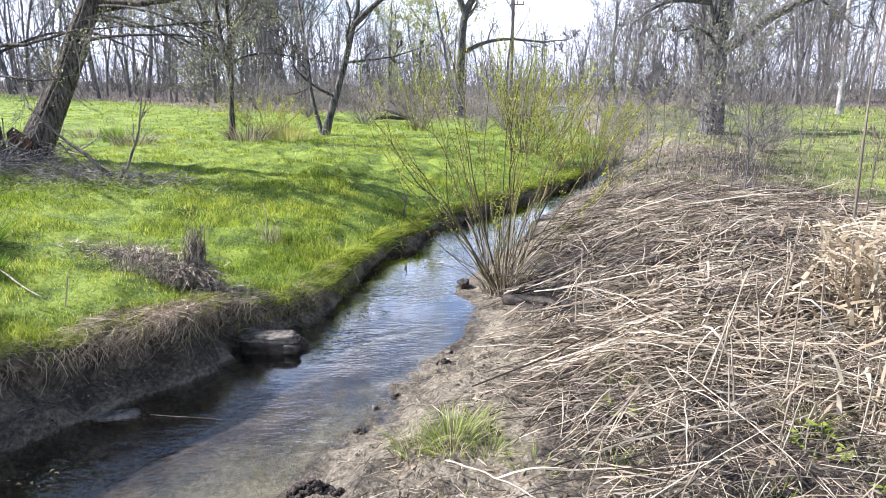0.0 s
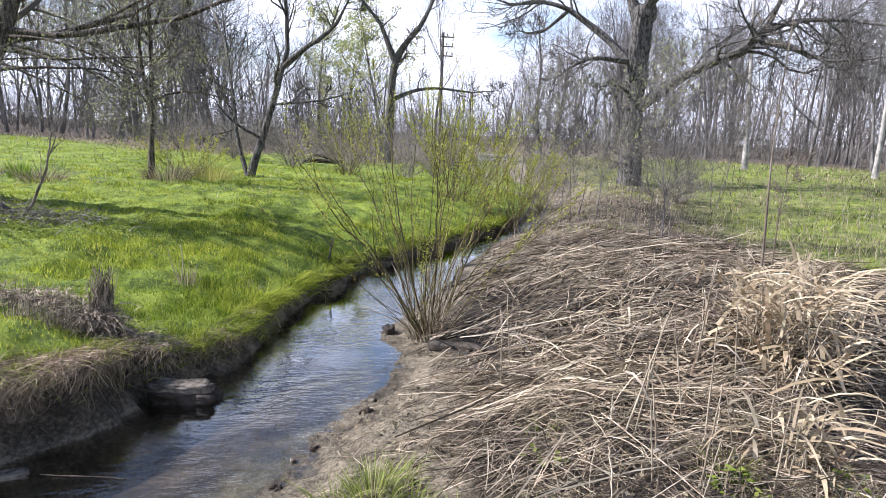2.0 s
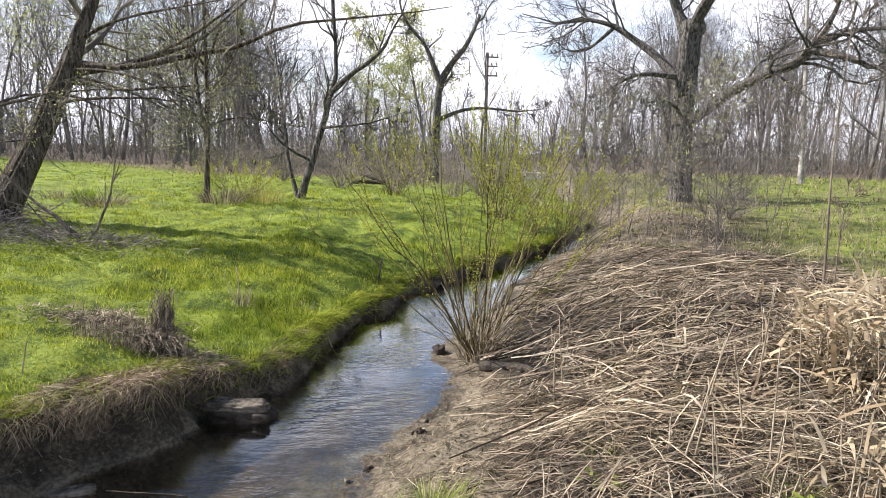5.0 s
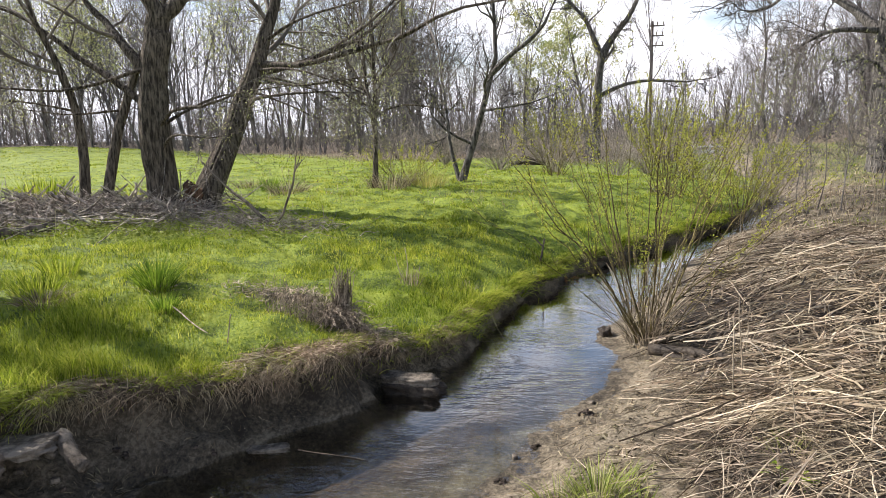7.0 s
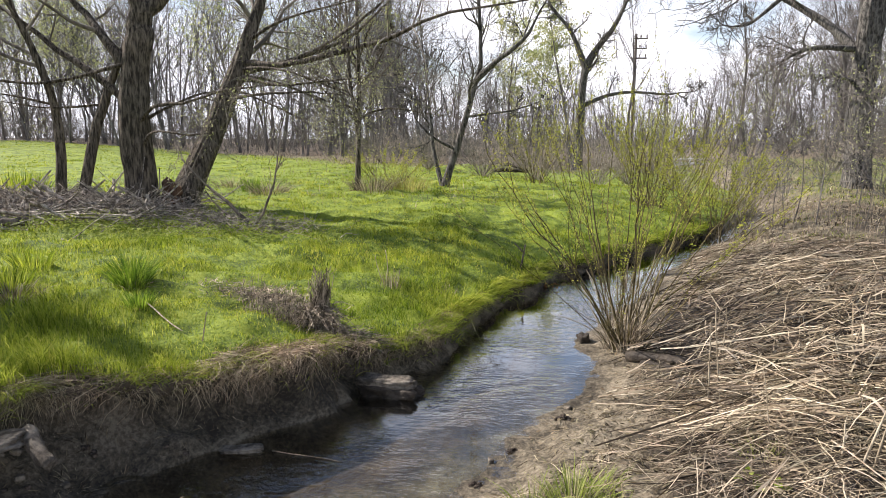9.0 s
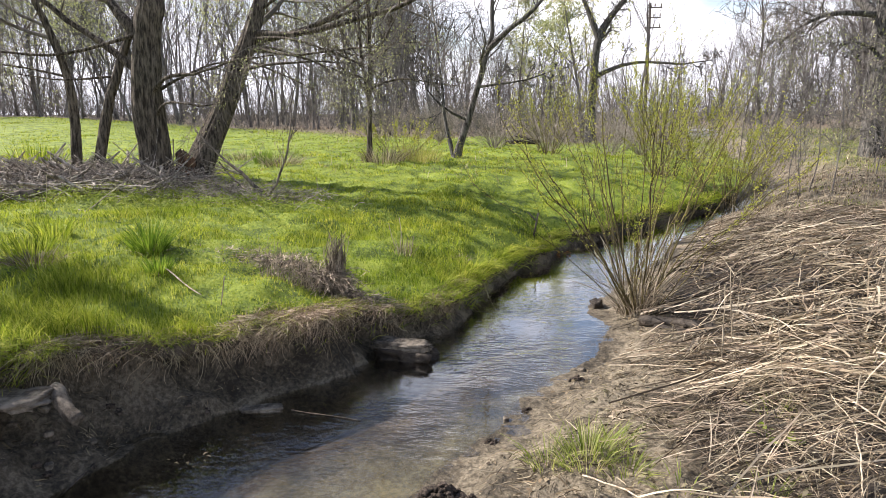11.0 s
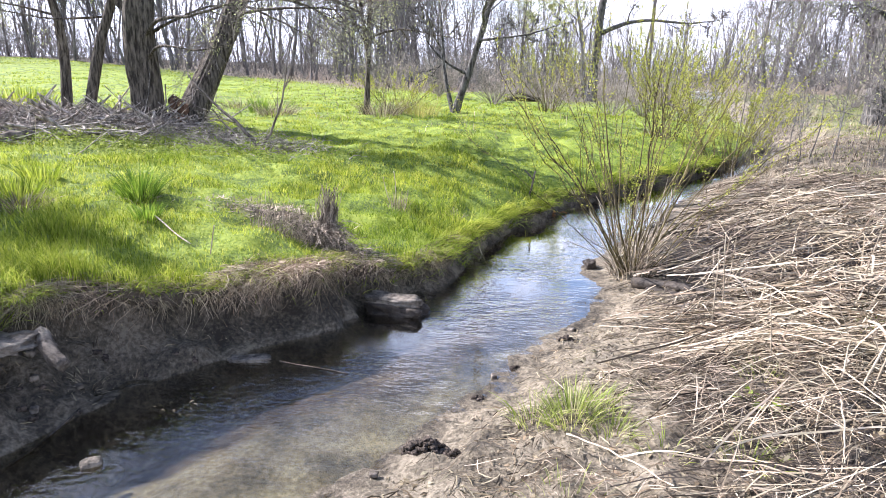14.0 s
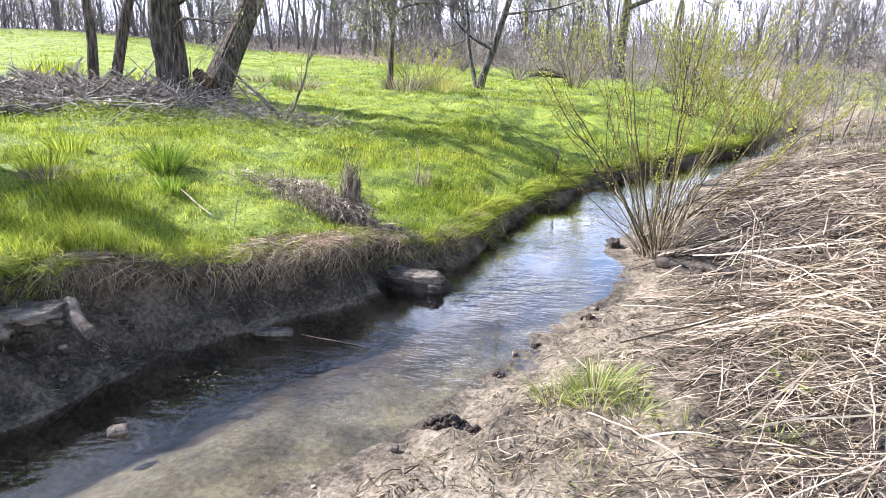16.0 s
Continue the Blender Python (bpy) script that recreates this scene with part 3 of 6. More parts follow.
def build_woods():
    specs = [(12, 0.10, 0.40, 0.10, 0), (13, 0.13, 0.46, 0.14, 0), (11, 0.075, 0.42, 0.06, 0), (12, 0.16, 0.55, 0.16, 0), (10, 0.06, 0.50, 0.05, 0),
             (9, 0.06, 0.5, 0.06, 3), (12, 0.085, 0.36, 0.05, 0)]
    g = np.random.default_rng(5)
    spots = []
    while len(spots) < 190:
        a = g.uniform(-62, 66)
        x, y = math.sin(radians(a)), math.cos(radians(a))
        r = float(wood_edge(x, y)) + 0.5 + 26 * g.random() ** 1.2
        if -9 < a < 14 and g.random() < 0.3:
            continue
        if min([math.hypot(x * r - p[0], y * r - p[1]) for p in spots] or [9]) < 1.2:
            continue
        spots.append((x * r, y * r, a))
    for _ in range(16):
        a, r = radians(g.uniform(17, 46)), g.uniform(40, 54)
        spots.append((math.sin(a) * r, math.cos(a) * r, 99))
    made = {}
    for x, y, a in spots:
        kind = int(g.choice([0, 1, 2, 5, 3, 4, 5, 6, 6, 5] if a < -2 else [0, 2, 2, 3, 4, 4, 4, 6, 1] if a < 90 else [3, 1, 3]))
        tall, thick, spread, low, leafy = specs[kind]
        if kind not in made:
            lab = "small tree coming into pale yellow-green leaf" if leafy else "tall bare grey-brown tree at the wood's edge"
            made[kind] = bare_tree("woodland_tree", 100 + kind, tall, thick, on_ground(x, y), lab, M_WOODS, spread, low, 19, leafy, "bare trees of the wood", bow=0.2, far=True, leaf=0.11)
        else:
            size = float(wood_tall(min(a, 30))) / 12 * g.uniform(0.75, 1.1) * min(1.0, math.hypot(x, y) / 48)
            lean = Matrix.Rotation(g.normal() * 0.06, 4, "X") @ Matrix.Rotation(g.normal() * 0.06, 4, "Y")
            copy_thing(made[kind], Matrix.Translation(on_ground(x, y)) @ lean @ Matrix.Rotation(g.uniform(0, 6.28), 4, "Z") @ Matrix.Diagonal((size, size, size, 1)))


build_woods()


def far_woods():
    """The deep woods: simple bare trees and thin undergrowth, too many to count."""
    g = np.random.default_rng(9)
    n = 500
    a = np.radians(np.concatenate([g.uniform(-75, 78, 440), g.uniform(-60, 0, 60)]))
    sx, sy = np.sin(a), np.cos(a)
    r = wood_edge(sx, sy) + 20 + 62 * g.random(n)
    tall = wood_tall(np.degrees(a)) * (0.7 + 0.35 * g.random(n)) * r / 68
    root = np.stack([sx * r, sy * r, height(sx * r, sy * r) - 0.2], -1)
    s = np.linspace(0, 1, 6)
    lean = g.normal(size=(n, 2)) * 0.07
    trunk = root[:, None] + np.concatenate([lean[:, None] * (tall[:, None] * s)[..., None], (tall[:, None] * s)[..., None]], -1)
    trunk[..., :2] += np.cumsum(g.normal(size=(n, 6, 2)) * 0.22, 1) * s[:, None]
    rad = (0.06 + 0.10 * g.random(n) ** 2)[:, None] * (1 - 0.8 * s)
    l1, r1 = sprout(trunk, rad, 13, 0.06, 40, 0.40, 0.5, 5, 0.18, 0.22, 0.3, g)
    l2, r2 = sprout(l1, r1, 6, 0.1, 44, 0.5, 0.6, 4, 0.24, 0.12, 0.4, g)
    geo = gather(tubes(trunk, rad, 5), twigs(l1, np.maximum(r1, 0.018), 3), twigs(l2, np.maximum(r2, 0.010), 4))
    stuff("distant_woods", geo, M_WOODS, "distant grey-brown bare woodland in early spring", "woods")
    n = 8600
    a = np.radians(g.uniform(-70, 74, n))
    sx, sy = np.sin(a), np.cos(a)
    depth = g.random(n) ** 1.1
    r = wood_edge(sx, sy) - 1.5 + 80 * depth
    tall = (0.9 + 2.6 * g.random(n) ** 1.6 + 1.2 * depth) * np.maximum(r / 55, 0.8) * (0.45 + 1.1 * value_noise(np.degrees(a) * 0.45, r * 0.12, 77))
    root = np.stack([sx * r, sy * r, height(sx * r, sy * r) - 0.05], -1)
    d = unit(np.concatenate([g.normal(size=(n, 2)) * 0.34, np.ones((n, 1))], 1))
    line = [root]
    for _ in range(4):
        d = unit(d + g.normal(size=d.shape) * 0.18)
        line.append(line[-1] + d * (tall / 4)[:, None])
    line = np.stack(line, 1)
    rr = ((0.008 + 0.012 * g.random(n)) * np.maximum(r / 50, 0.8))[:, None] * np.linspace(1, 0.35, 5)
    l1, r1 = sprout(line, rr, 7, 0.1, 44, 0.45, 0.7, 3, 0.25, 0.1, 0.5, g)
    stuff("undergrowth", gather(tubes(line, rr, 3), twigs(l1, np.maximum(r1, 0.008), 5)), M_BRUSHWOODS, "tangled thin bare shrubs along the wood's edge", "undergrowth")


far_woods()


# ---- the trees that stand out ----
def limbs_tree(name, place, label, trunk_material, stems, twig=(7, 5, 4), leafy=0, leaf_mat=None, rise=0.12, seed=1, min_twig=0.006, category="tree", bend=0.2, first=0.25, ratio=0.3, bare_trunk=False, twig_material=None, leaf=0.022):
    """A tree of given main stems: each (name, points, first radius, last radius). Twigs grow on them in three orders."""
    g = np.random.default_rng(seed)
    base = thing(name, place, label, category)
    lines, rads = [], []
    for part_name, pts, ra, rb in stems:
        k = 14
        p = spline(pts, k)
        p = p + g.normal(size=p.shape) * 0.25 * min(ra, 0.08) * np.linspace(0, 1, k)[:, None]
        r = np.linspace(ra, rb if part_name == "trunk" else rb * 0.4, k)
        if part_name == "trunk":
            r = r + ra * 0.35 * np.exp(-np.linspace(0, 12, k))
        r = r * (1 + 0.06 * g.normal(size=k))
        if ra > 0.15:
            fine = np.linspace(0, k - 1, 64)
            pf = np.stack([np.interp(fine, np.arange(k), p[:, c]) for c in range(3)], -1)
            geo = furrowed(pf, np.interp(fine, np.arange(k), r), 72, seed + len(lines), 0.055)
        else:
            geo = tubes(p[None], r[None], 12 if ra > 0.1 else 8)
        part(part_name, quick_mesh(part_name, *geo, trunk_material), base)
        lines.append(p), rads.append(r)
    lines, rads = np.stack(lines), np.stack(rads)
    if bare_trunk:
        lines, rads = lines[1:], rads[1:]
    l1, r1 = sprout(lines, np.minimum(rads, 0.09), twig[0], first, 55, ratio, 0.5, 7, bend, rise, 0.25, g)
    l2, r2 = sprout(l1, r1, twig[1], 0.15, 48, 0.5, 0.6, 5, bend, rise, 0.3, g)
    l3, r3 = sprout(l2, r2, twig[2], 0.1, 45, 0.55, 0.7, 4, bend, rise, 0.4, g)
    part("crown", quick_mesh("crown", *gather(tubes(l1, np.maximum(r1, min_twig), 5), tubes(l2, np.maximum(r2, min_twig * 0.8), 3), tubes(l3, np.maximum(r3, min_twig * 0.6), 3)), twig_material or trunk_material), base)
    if leafy:
        part("foliage", quick_mesh("foliage", *leaves_on(l3, leafy, leaf, 0.04, g), leaf_mat or M_LEAF, False), base, "sparse yellow-green young leaves")
    return base


def build_main_trees():
    # old willow with four stems on the meadow
    stems = [
        ("trunk", [(-0.03, 0.05, -0.15), (-0.08, 0.02, 0.7), (-0.1, 0.01, 1.57), (-0.01, 0.06, 2.33), (0.09, 0.12, 2.92)], 0.205, 0.16),
        ("stem", [(0.31, 0.24, -0.1), (0.75, 0.7, 1.11), (1.05, 0.94, 1.97), (1.29, 1.16, 2.83), (1.42, 1.32, 3.4), (1.7, 1.6, 5.0), (1.9, 1.9, 6.6)], 0.195, 0.065),
        ("stem", [(-1.27, -0.19, -0.1), (-1.21, -0.14, 1.11), (-1.29, -0.2, 1.87), (-1.46, -0.33, 2.59), (-1.63, -0.47, 3.23), (-2.1, -0.6, 5.0)], 0.088, 0.035),
        ("stem", [(-0.97, -0.21, -0.1), (-0.72, -0.04, 1.16), (-0.51, 0.1, 1.86), (-0.26, 0.25, 2.55), (0.0, 0.41, 3.14), (0.3, 0.6, 4.6)], 0.092, 0.045),
        ("limb", [(0.09, 0.12, 2.9), (0.0, 0.07, 3.15), (-0.3, -0.06, 3.5), (-0.8, 0.24, 4.3), (-1.2, 0.3, 5.6)], 0.14, 0.05),
        ("limb", [(0.09, 0.12, 2.9), (0.37, 0.27, 3.2), (0.65, 0.4, 3.7), (1.1, 0.15, 4.9), (1.3, 0.0, 6.4)], 0.13, 0.05),
        ("limb", [(1.15, 1.0, 2.3), (1.97, 0.78, 2.23), (2.96, 0.68, 2.41), (3.74, 0.45, 2.57), (4.43, 0.27, 2.83), (5.63, 0.06, 2.95), (6.6, -0.1, 3.05)], 0.055, 0.012),
        ("limb", [(1.11, 0.97, 2.11), (1.84, 1.4, 2.36), (2.73, 1.9, 2.8), (3.29, 2.3, 3.41), (4.0, 2.6, 4.2)], 0.05, 0.015),
        ("limb", [(-0.1, 0.03, 1.55), (-0.75, 0.1, 2.05), (-1.4, 0.11, 2.47), (-1.97, 0.03, 2.96), (-2.6, -0.01, 3.2), (-3.4, -0.43, 3.3)], 0.06, 0.02),
        ("limb", [(-0.05, 0.03, 2.0), (-0.4, 0.08, 2.4), (-0.83, 0.24, 2.87), (-1.33, 0.39, 3.37), (-1.9, 0.5, 4.5)], 0.10, 0.04),
        ("branch", [(-0.05, 0.0, 1.3), (0.4, -0.3, 1.55), (1.0, -0.5, 1.6), (1.7, -0.7, 1.75), (2.4, -0.8, 1.8)], 0.035, 0.01),
        ("branch", [(0.0, 0.0, 1.0), (0.5, -0.5, 1.2), (1.2, -0.8, 1.15), (1.9, -1.0, 1.25)], 0.025, 0.008),
        ("branch", [(-0.1, 0.0, 2.2), (-1.2, -0.3, 1.9), (-2.3, -0.6, 1.95), (-3.6, -0.9, 2.0)], 0.03, 0.01),
        ("branch", [(0.95, 0.85, 1.7), (1.7, 0.3, 1.75), (2.6, -0.1, 1.75), (3.5, -0.4, 1.65)], 0.03, 0.008),
        ("branch", [(1.1, 1.0, 2.1), (2.0, 0.5, 1.9), (3.0, 0.2, 1.95), (4.2, 0.0, 2.0)], 0.03, 0.008),
        ("branch", [(1.12, 0.98, 2.2), (1.9, 0.6, 2.15), (2.7, 0.3, 1.9), (3.6, 0.1, 1.5)], 0.028, 0.006),
        ("branch", [(1.1, 0.97, 2.1), (1.7, 0.8, 2.0), (2.5, 0.7, 1.7), (3.1, 0.6, 1.25)], 0.024, 0.006),
        ("branch", [(1.0, 0.9, 1.9), (1.6, 0.6, 1.7), (2.3, 0.4, 1.4), (2.9, 0.3, 1.0)], 0.02, 0.005),
        ("branch", [(1.05, 0.93, 2.0), (1.5, 1.3, 2.0), (2.2, 1.5, 1.8), (3.0, 1.7, 1.4)], 0.02, 0.005),
        ("branch", [(1.2, 1.1, 2.6), (1.9, 0.9, 2.9), (2.9, 0.7, 3.1), (4.2, 0.5, 3.3)], 0.03, 0.008),
        ("branch", [(1.97, 0.78, 2.23), (2.7, 0.9, 2.6), (3.5, 1.0, 3.2), (4.1, 1.0, 4.0)], 0.034, 0.012),
        ("branch", [(0.0, 0.03, 1.35), (0.5, -0.1, 1.55), (1.2, -0.2, 1.75), (2.0, -0.3, 1.7)], 0.03, 0.01),
        ("branch", [(-1.25, -0.18, 1.6), (-2.0, -0.3, 1.75), (-3.0, -0.5, 1.8)], 0.02, 0.006),
        ("branch", [(-0.6, 0.05, 1.6), (-1.3, -0.3, 1.55), (-2.2, -0.6, 1.7)], 0.02, 0.006),
    ]
    limbs_tree("willow_tree", on_ground(-5.62, 9.32), "old many-stemmed willow with dark furrowed bark, barely in leaf", M_BARK, stems, (7, 6, 4), 2, M_LEAF, 0.03, 3, 0.0038, bend=0.13, first=0.4, ratio=0.42, bare_trunk=True, twig_material=M_TWIG, leaf=0.024)
    # great oak
    oak = [
        ("trunk", [(0.04, 0.02, -0.2), (0.02, 0.03, 1.03), (-0.01, 0.05, 2.18), (0.01, 0.04, 3.71), (0.01, 0.04, 4.68), (0.09, 0.0, 5.3)], 0.355, 0.25),
        ("limb", [(0.02, 0.02, 2.25), (0.73, -0.89, 3.07), (1.15, -1.7, 3.46), (1.52, -2.51, 3.71), (1.82, -2.94, 4.07), (1.95, -3.35, 4.7), (2.2, -3.72, 6.0)], 0.19, 0.07),
        ("limb", [(1.52, -2.51, 3.71), (2.42, -2.6, 4.36), (2.86, -3.06, 4.56), (3.6, -4.16, 4.42), (4.3, -5.3, 4.1)], 0.11, 0.035),
        ("limb", [(1.83, -2.94, 4.04), (2.01, -3.93, 3.78), (2.25, -4.61, 3.46), (2.54, -5.37, 3.32), (2.92, -6.5, 3.4)], 0.10, 0.028),
        ("limb", [(-0.05, 0.08, 3.4), (-0.61, 0.86, 4.35), (-1.2, 1.42, 4.95), (-1.83, 1.86, 5.42), (-2.47, 2.28, 5.61), (-3.23, 2.7, 5.55), (-4.3, 3.13, 5.9)], 0.14, 0.035),
        ("limb", [(-0.1, 0.1, 3.65), (-1.39, -0.23, 3.68), (-2.11, -0.38, 3.44), (-2.88, -0.43, 2.86)], 0.09, 0.025),
        ("limb", [(-1.65, 1.8, 5.3), (-2.46, 1.65, 4.64), (-3.06, 1.72, 4.55), (-3.5, 1.7, 4.8)], 0.06, 0.02),
        ("limb", [(-0.1, 0.1, 2.75), (-0.84, -0.24, 2.95), (-1.48, -0.41, 2.8)], 0.06, 0.015),
        ("limb", [(0.01, 0.04, 4.6), (-0.15, 0.55, 5.56), (-0.47, 1.13, 6.94), (-1.2, 1.6, 8.6)], 0.2, 0.08),
        ("limb", [(0.06, 0.02, 5.0), (0.21, -0.51, 5.7), (0.66, -1.19, 6.64), (1.2, -2.0, 8.2)], 0.19, 0.08),
    ]
    limbs_tree("oak_tree", on_ground(8.99, 18.98), "large bare oak with a thick grey trunk and spreading crooked limbs", M_OAK, oak, (13, 6, 5), 0, None, 0.04, 8, 0.010, bend=0.27, ratio=0.44, bare_trunk=True)
    # leaning tree
    lean = [
        ("trunk", [(-0.03, 0.01, -0.1), (0.28, 0.04, 0.9), (0.51, 0.06, 1.67), (0.73, 0.08, 2.43), (0.83, 0.08, 3.01), (0.76, 0.08, 4.0), (0.7, 0.1, 6.2)], 0.082, 0.03),
        ("limb", [(0.73, 0.08, 2.43), (1.18, -0.2, 2.8), (1.7, -0.49, 3.14), (2.1, -0.69, 3.7), (2.5, -0.8, 4.6)], 0.07, 0.02),
        ("stem", [(-0.05, 0.0, -0.05), (-0.3, 0.28, 0.82), (-0.4, 0.47, 1.7), (-0.55, 0.75, 2.64), (-0.8, 0.9, 4.5)], 0.055, 0.02),
        ("branch", [(0.25, 0.04, 0.85), (-0.2, -0.2, 1.1), (-0.6, -0.3, 1.5), (-0.9, -0.4, 2.2)], 0.035, 0.01),
        ("branch", [(0.5, 0.06, 1.6), (1.0, -0.2, 1.65), (1.7, -0.4, 1.75), (2.4, -0.5, 2.0)], 0.035, 0.01),
    ]
    limbs_tree("leaning_tree", on_ground(-1.77, 15.39), "slender grey tree leaning over the meadow, bare of leaves", M_OAK, lean, (10, 6, 4), 0, None, 0.12, 14, 0.008, ratio=0.34)
    # straight young tree
    young = [
        ("trunk", [(0, 0, -0.1), (0.06, 0, 1.3), (0.08, 0.02, 2.7), (0.06, 0.0, 4.2), (0.1, 0.05, 7.0)], 0.055, 0.025),
        ("stem", [(0.06, 0, 1.2), (-0.12, 0.1, 2.2), (-0.2, 0.2, 3.4), (-0.3, 0.3, 5.2)], 0.05, 0.02),
        ("branch", [(0.08, 0, 2.2), (0.5, -0.2, 2.6), (0.9, -0.3, 3.3)], 0.03, 0.01),
        ("branch", [(0.08, 0, 1.7), (-0.5, -0.2, 2.0), (-1.0, -0.3, 2.7)], 0.03, 0.01),
    ]
    limbs_tree("young_tree", on_ground(-3.48, 13.79), "straight dark young tree with thin bare branches", M_BARK, young, (12, 5, 4), 0, None, 0.15, 21, 0.007, ratio=0.28)
    # tall forked tree beyond the stream's bend
    fork = [
        ("trunk", [(0, 0, -1.0), (0.1, 0, 3.3), (0.28, 0, 5.0), (0.8, 0, 6.0), (1.5, -0.1, 6.9), (2.2, -0.2, 8.4)], 0.22, 0.08),
        ("limb", [(0.28, 0, 4.95), (-0.15, 0, 6.0), (-0.6, 0, 6.95), (-1.5, 0.1, 8.0), (-2.0, 0.2, 9.5)], 0.17, 0.06),
        ("limb", [(0.15, 0, 3.2), (1.2, -0.1, 3.65), (2.4, -0.3, 3.85), (4.1, -0.6, 3.7), (5.4, -0.9, 3.85)], 0.12, 0.04),
    ]
    limbs_tree("forked_tree", on_ground(2.84, 33.9), "tall bare forked tree with one long level limb", M_OAK, fork, (9, 6, 4), 0, None, 0.05, 31, 0.018, bend=0.3, ratio=0.3)
    for x, y, r, seed in ((17.2, 25.4, 0.11, 41), (21.77, 23.51, 0.10, 42)):
        bare_tree("birch_tree", seed, 13, r, on_ground(x, y), "pale smooth-barked tree standing at the grass edge", M_PALE, 0.25, 0.45, 9, 0, "pale trees")


build_main_trees()


def build_saplings():
    """Thin young trees among the dry grass by the stream's bend."""
    g = np.random.default_rng(77)
    spots = [(4.29, 14.55, 3.4), (4.7, 14.9, 3.0), (4.49, 12.29, 2.6), (4.75, 12.4, 2.7), (4.95, 12.6, 2.4), (5.2, 12.2, 2.5), (5.9, 12.0, 2.2), (5.43, 10.06, 2.6),
             (5.55, 10.15, 2.4), (5.35, 10.2, 2.5), (5.6, 9.95, 2.1), (8.3, 13.2, 3.4), (8.5, 13.4, 3.0), (7.0, 14.5, 3.0), (7.6, 16.0, 3.2), (10.2, 15.5, 3.4), (11.0, 17.0, 3.6), (6.3, 16.5, 3.0)]
    for i, (x, y, tall) in enumerate(spots):
        bare_tree("sapling", 200 + i, tall * g.uniform(0.9, 1.15), 0.008 + 0.006 * g.random(), on_ground(x, y), "thin bare sapling among dry grass", M_WOODS if i % 3 else M_TWIG, 0.42, 0.18, 11, 2 if i % 4 == 1 else 0, "thin saplings", bow=0.22, leaf=0.03)


build_saplings()


# ---- willow shrubs ----
def willow_shrub(name, place, label, count, tall, spread, seed, buds=26, low_dead=10, leaf=0.024, foot=0.11, thick=0.0075, sprouts=6):
    """Straight rods that fan out from one foot; small leaves open towards their tips."""
    g = np.random.default_rng(seed)
    base = thing(name, place, label, "shrub")
    k = 12
    s = np.linspace(0, 1, k)
    ends = []
    for i in range(count):
        a = 2.39996 * i + g.normal() * 0.25
        out = spread * math.sqrt((i + 0.5) / count) * g.uniform(0.75, 1.1)
        h = tall * g.uniform(0.72, 1.05) * (1 - 0.30 * (out / spread) ** 2)
        if i % 4 == 3:
            h, out = h * 0.6, out * 0.7
        r0, ra = foot * math.sqrt(g.random()), a + g.normal() * 0.8
        curl = g.uniform(0.85, 1.25)
        px = math.cos(ra) * r0 + math.cos(a) * out * s ** curl
        py = math.sin(ra) * r0 + math.sin(a) * out * s ** curl
        line = np.stack([px, py, h * s ** 0.95 - 0.06], -1) + np.cumsum(g.normal(size=(k, 3)) * 0.016 * tall / 2, 0) * s[:, None] ** 0.6
        rad = thick * (0.45 + 0.55 * g.random()) * (0.75 if i % 4 == 3 else 1) * (1 - 0.72 * s)
        part("stem", quick_mesh("stem", *tubes(line[None], rad[None], 6), M_STEM), base)
        ends.append((line, rad))
    lines, rads = np.stack([e[0] for e in ends]), np.stack([e[1] for e in ends])
    l1, r1 = sprout(lines, rads, sprouts, 0.22, 26, 0.36, 0.6, 6, 0.09, 0.16, 0.4, g)
    low, rlow = sprout(lines[:, :5], rads[:, :5], 2, 0.1, 60, 0.4, 0.5, 5, 0.25, 0.0, 0.4, g)
    low[..., 2] = np.maximum(low[..., 2], 0.01)
    tagged(part("crown", quick_mesh("crown", *tubes(l1, np.maximum(r1, 0.0017), 3), M_STEM), base), kind="stuff")
    tagged(part("twig_tangle", quick_mesh("twig_tangle", *tubes(low, np.maximum(rlow, 0.0016), 3), M_BRUSHTWIG), base, "grey-brown tangle of thin dry twigs"), kind="stuff")
    tips = lines[:, 7:]
    high = l1[l1[:, -1, 2] > tall * 0.5]
    part("foliage", quick_mesh("foliage", *gather(leaves_on(tips, buds * 5, leaf, 0.012, g), leaves_on(lines[:, 4:8], buds, leaf * 0.8, 0.008, g), leaves_on(high, buds * 2, leaf, 0.009, g)), M_BUDS, False), base, "small yellow-green opening leaves")
    s = np.linspace(0, 1, 10)
    for i in range(low_dead):
        a, h, ra = g.uniform(0, 6.283), tall * g.uniform(0.10, 0.36), g.uniform(0, 6.283)
        out, r0 = spread * g.uniform(0.05, 0.45), 1.3 * foot * g.random()
        line = np.stack([math.cos(ra) * r0 + np.cos(a) * out * s, math.sin(ra) * r0 + np.sin(a) * out * s, h * s - 0.03], -1) + np.cumsum(g.normal(size=(10, 3)) * 0.012, 0) * s[:, None]
        part("dry_stem", quick_mesh("dry_stem", *tubes(line[None], ((0.0025 + 0.005 * g.random()) * (1 - 0.4 * s))[None], 5), M_DRYSTEM if i % 3 else M_BRUSHTWIG), base, "pale broken dry stem")
    return base


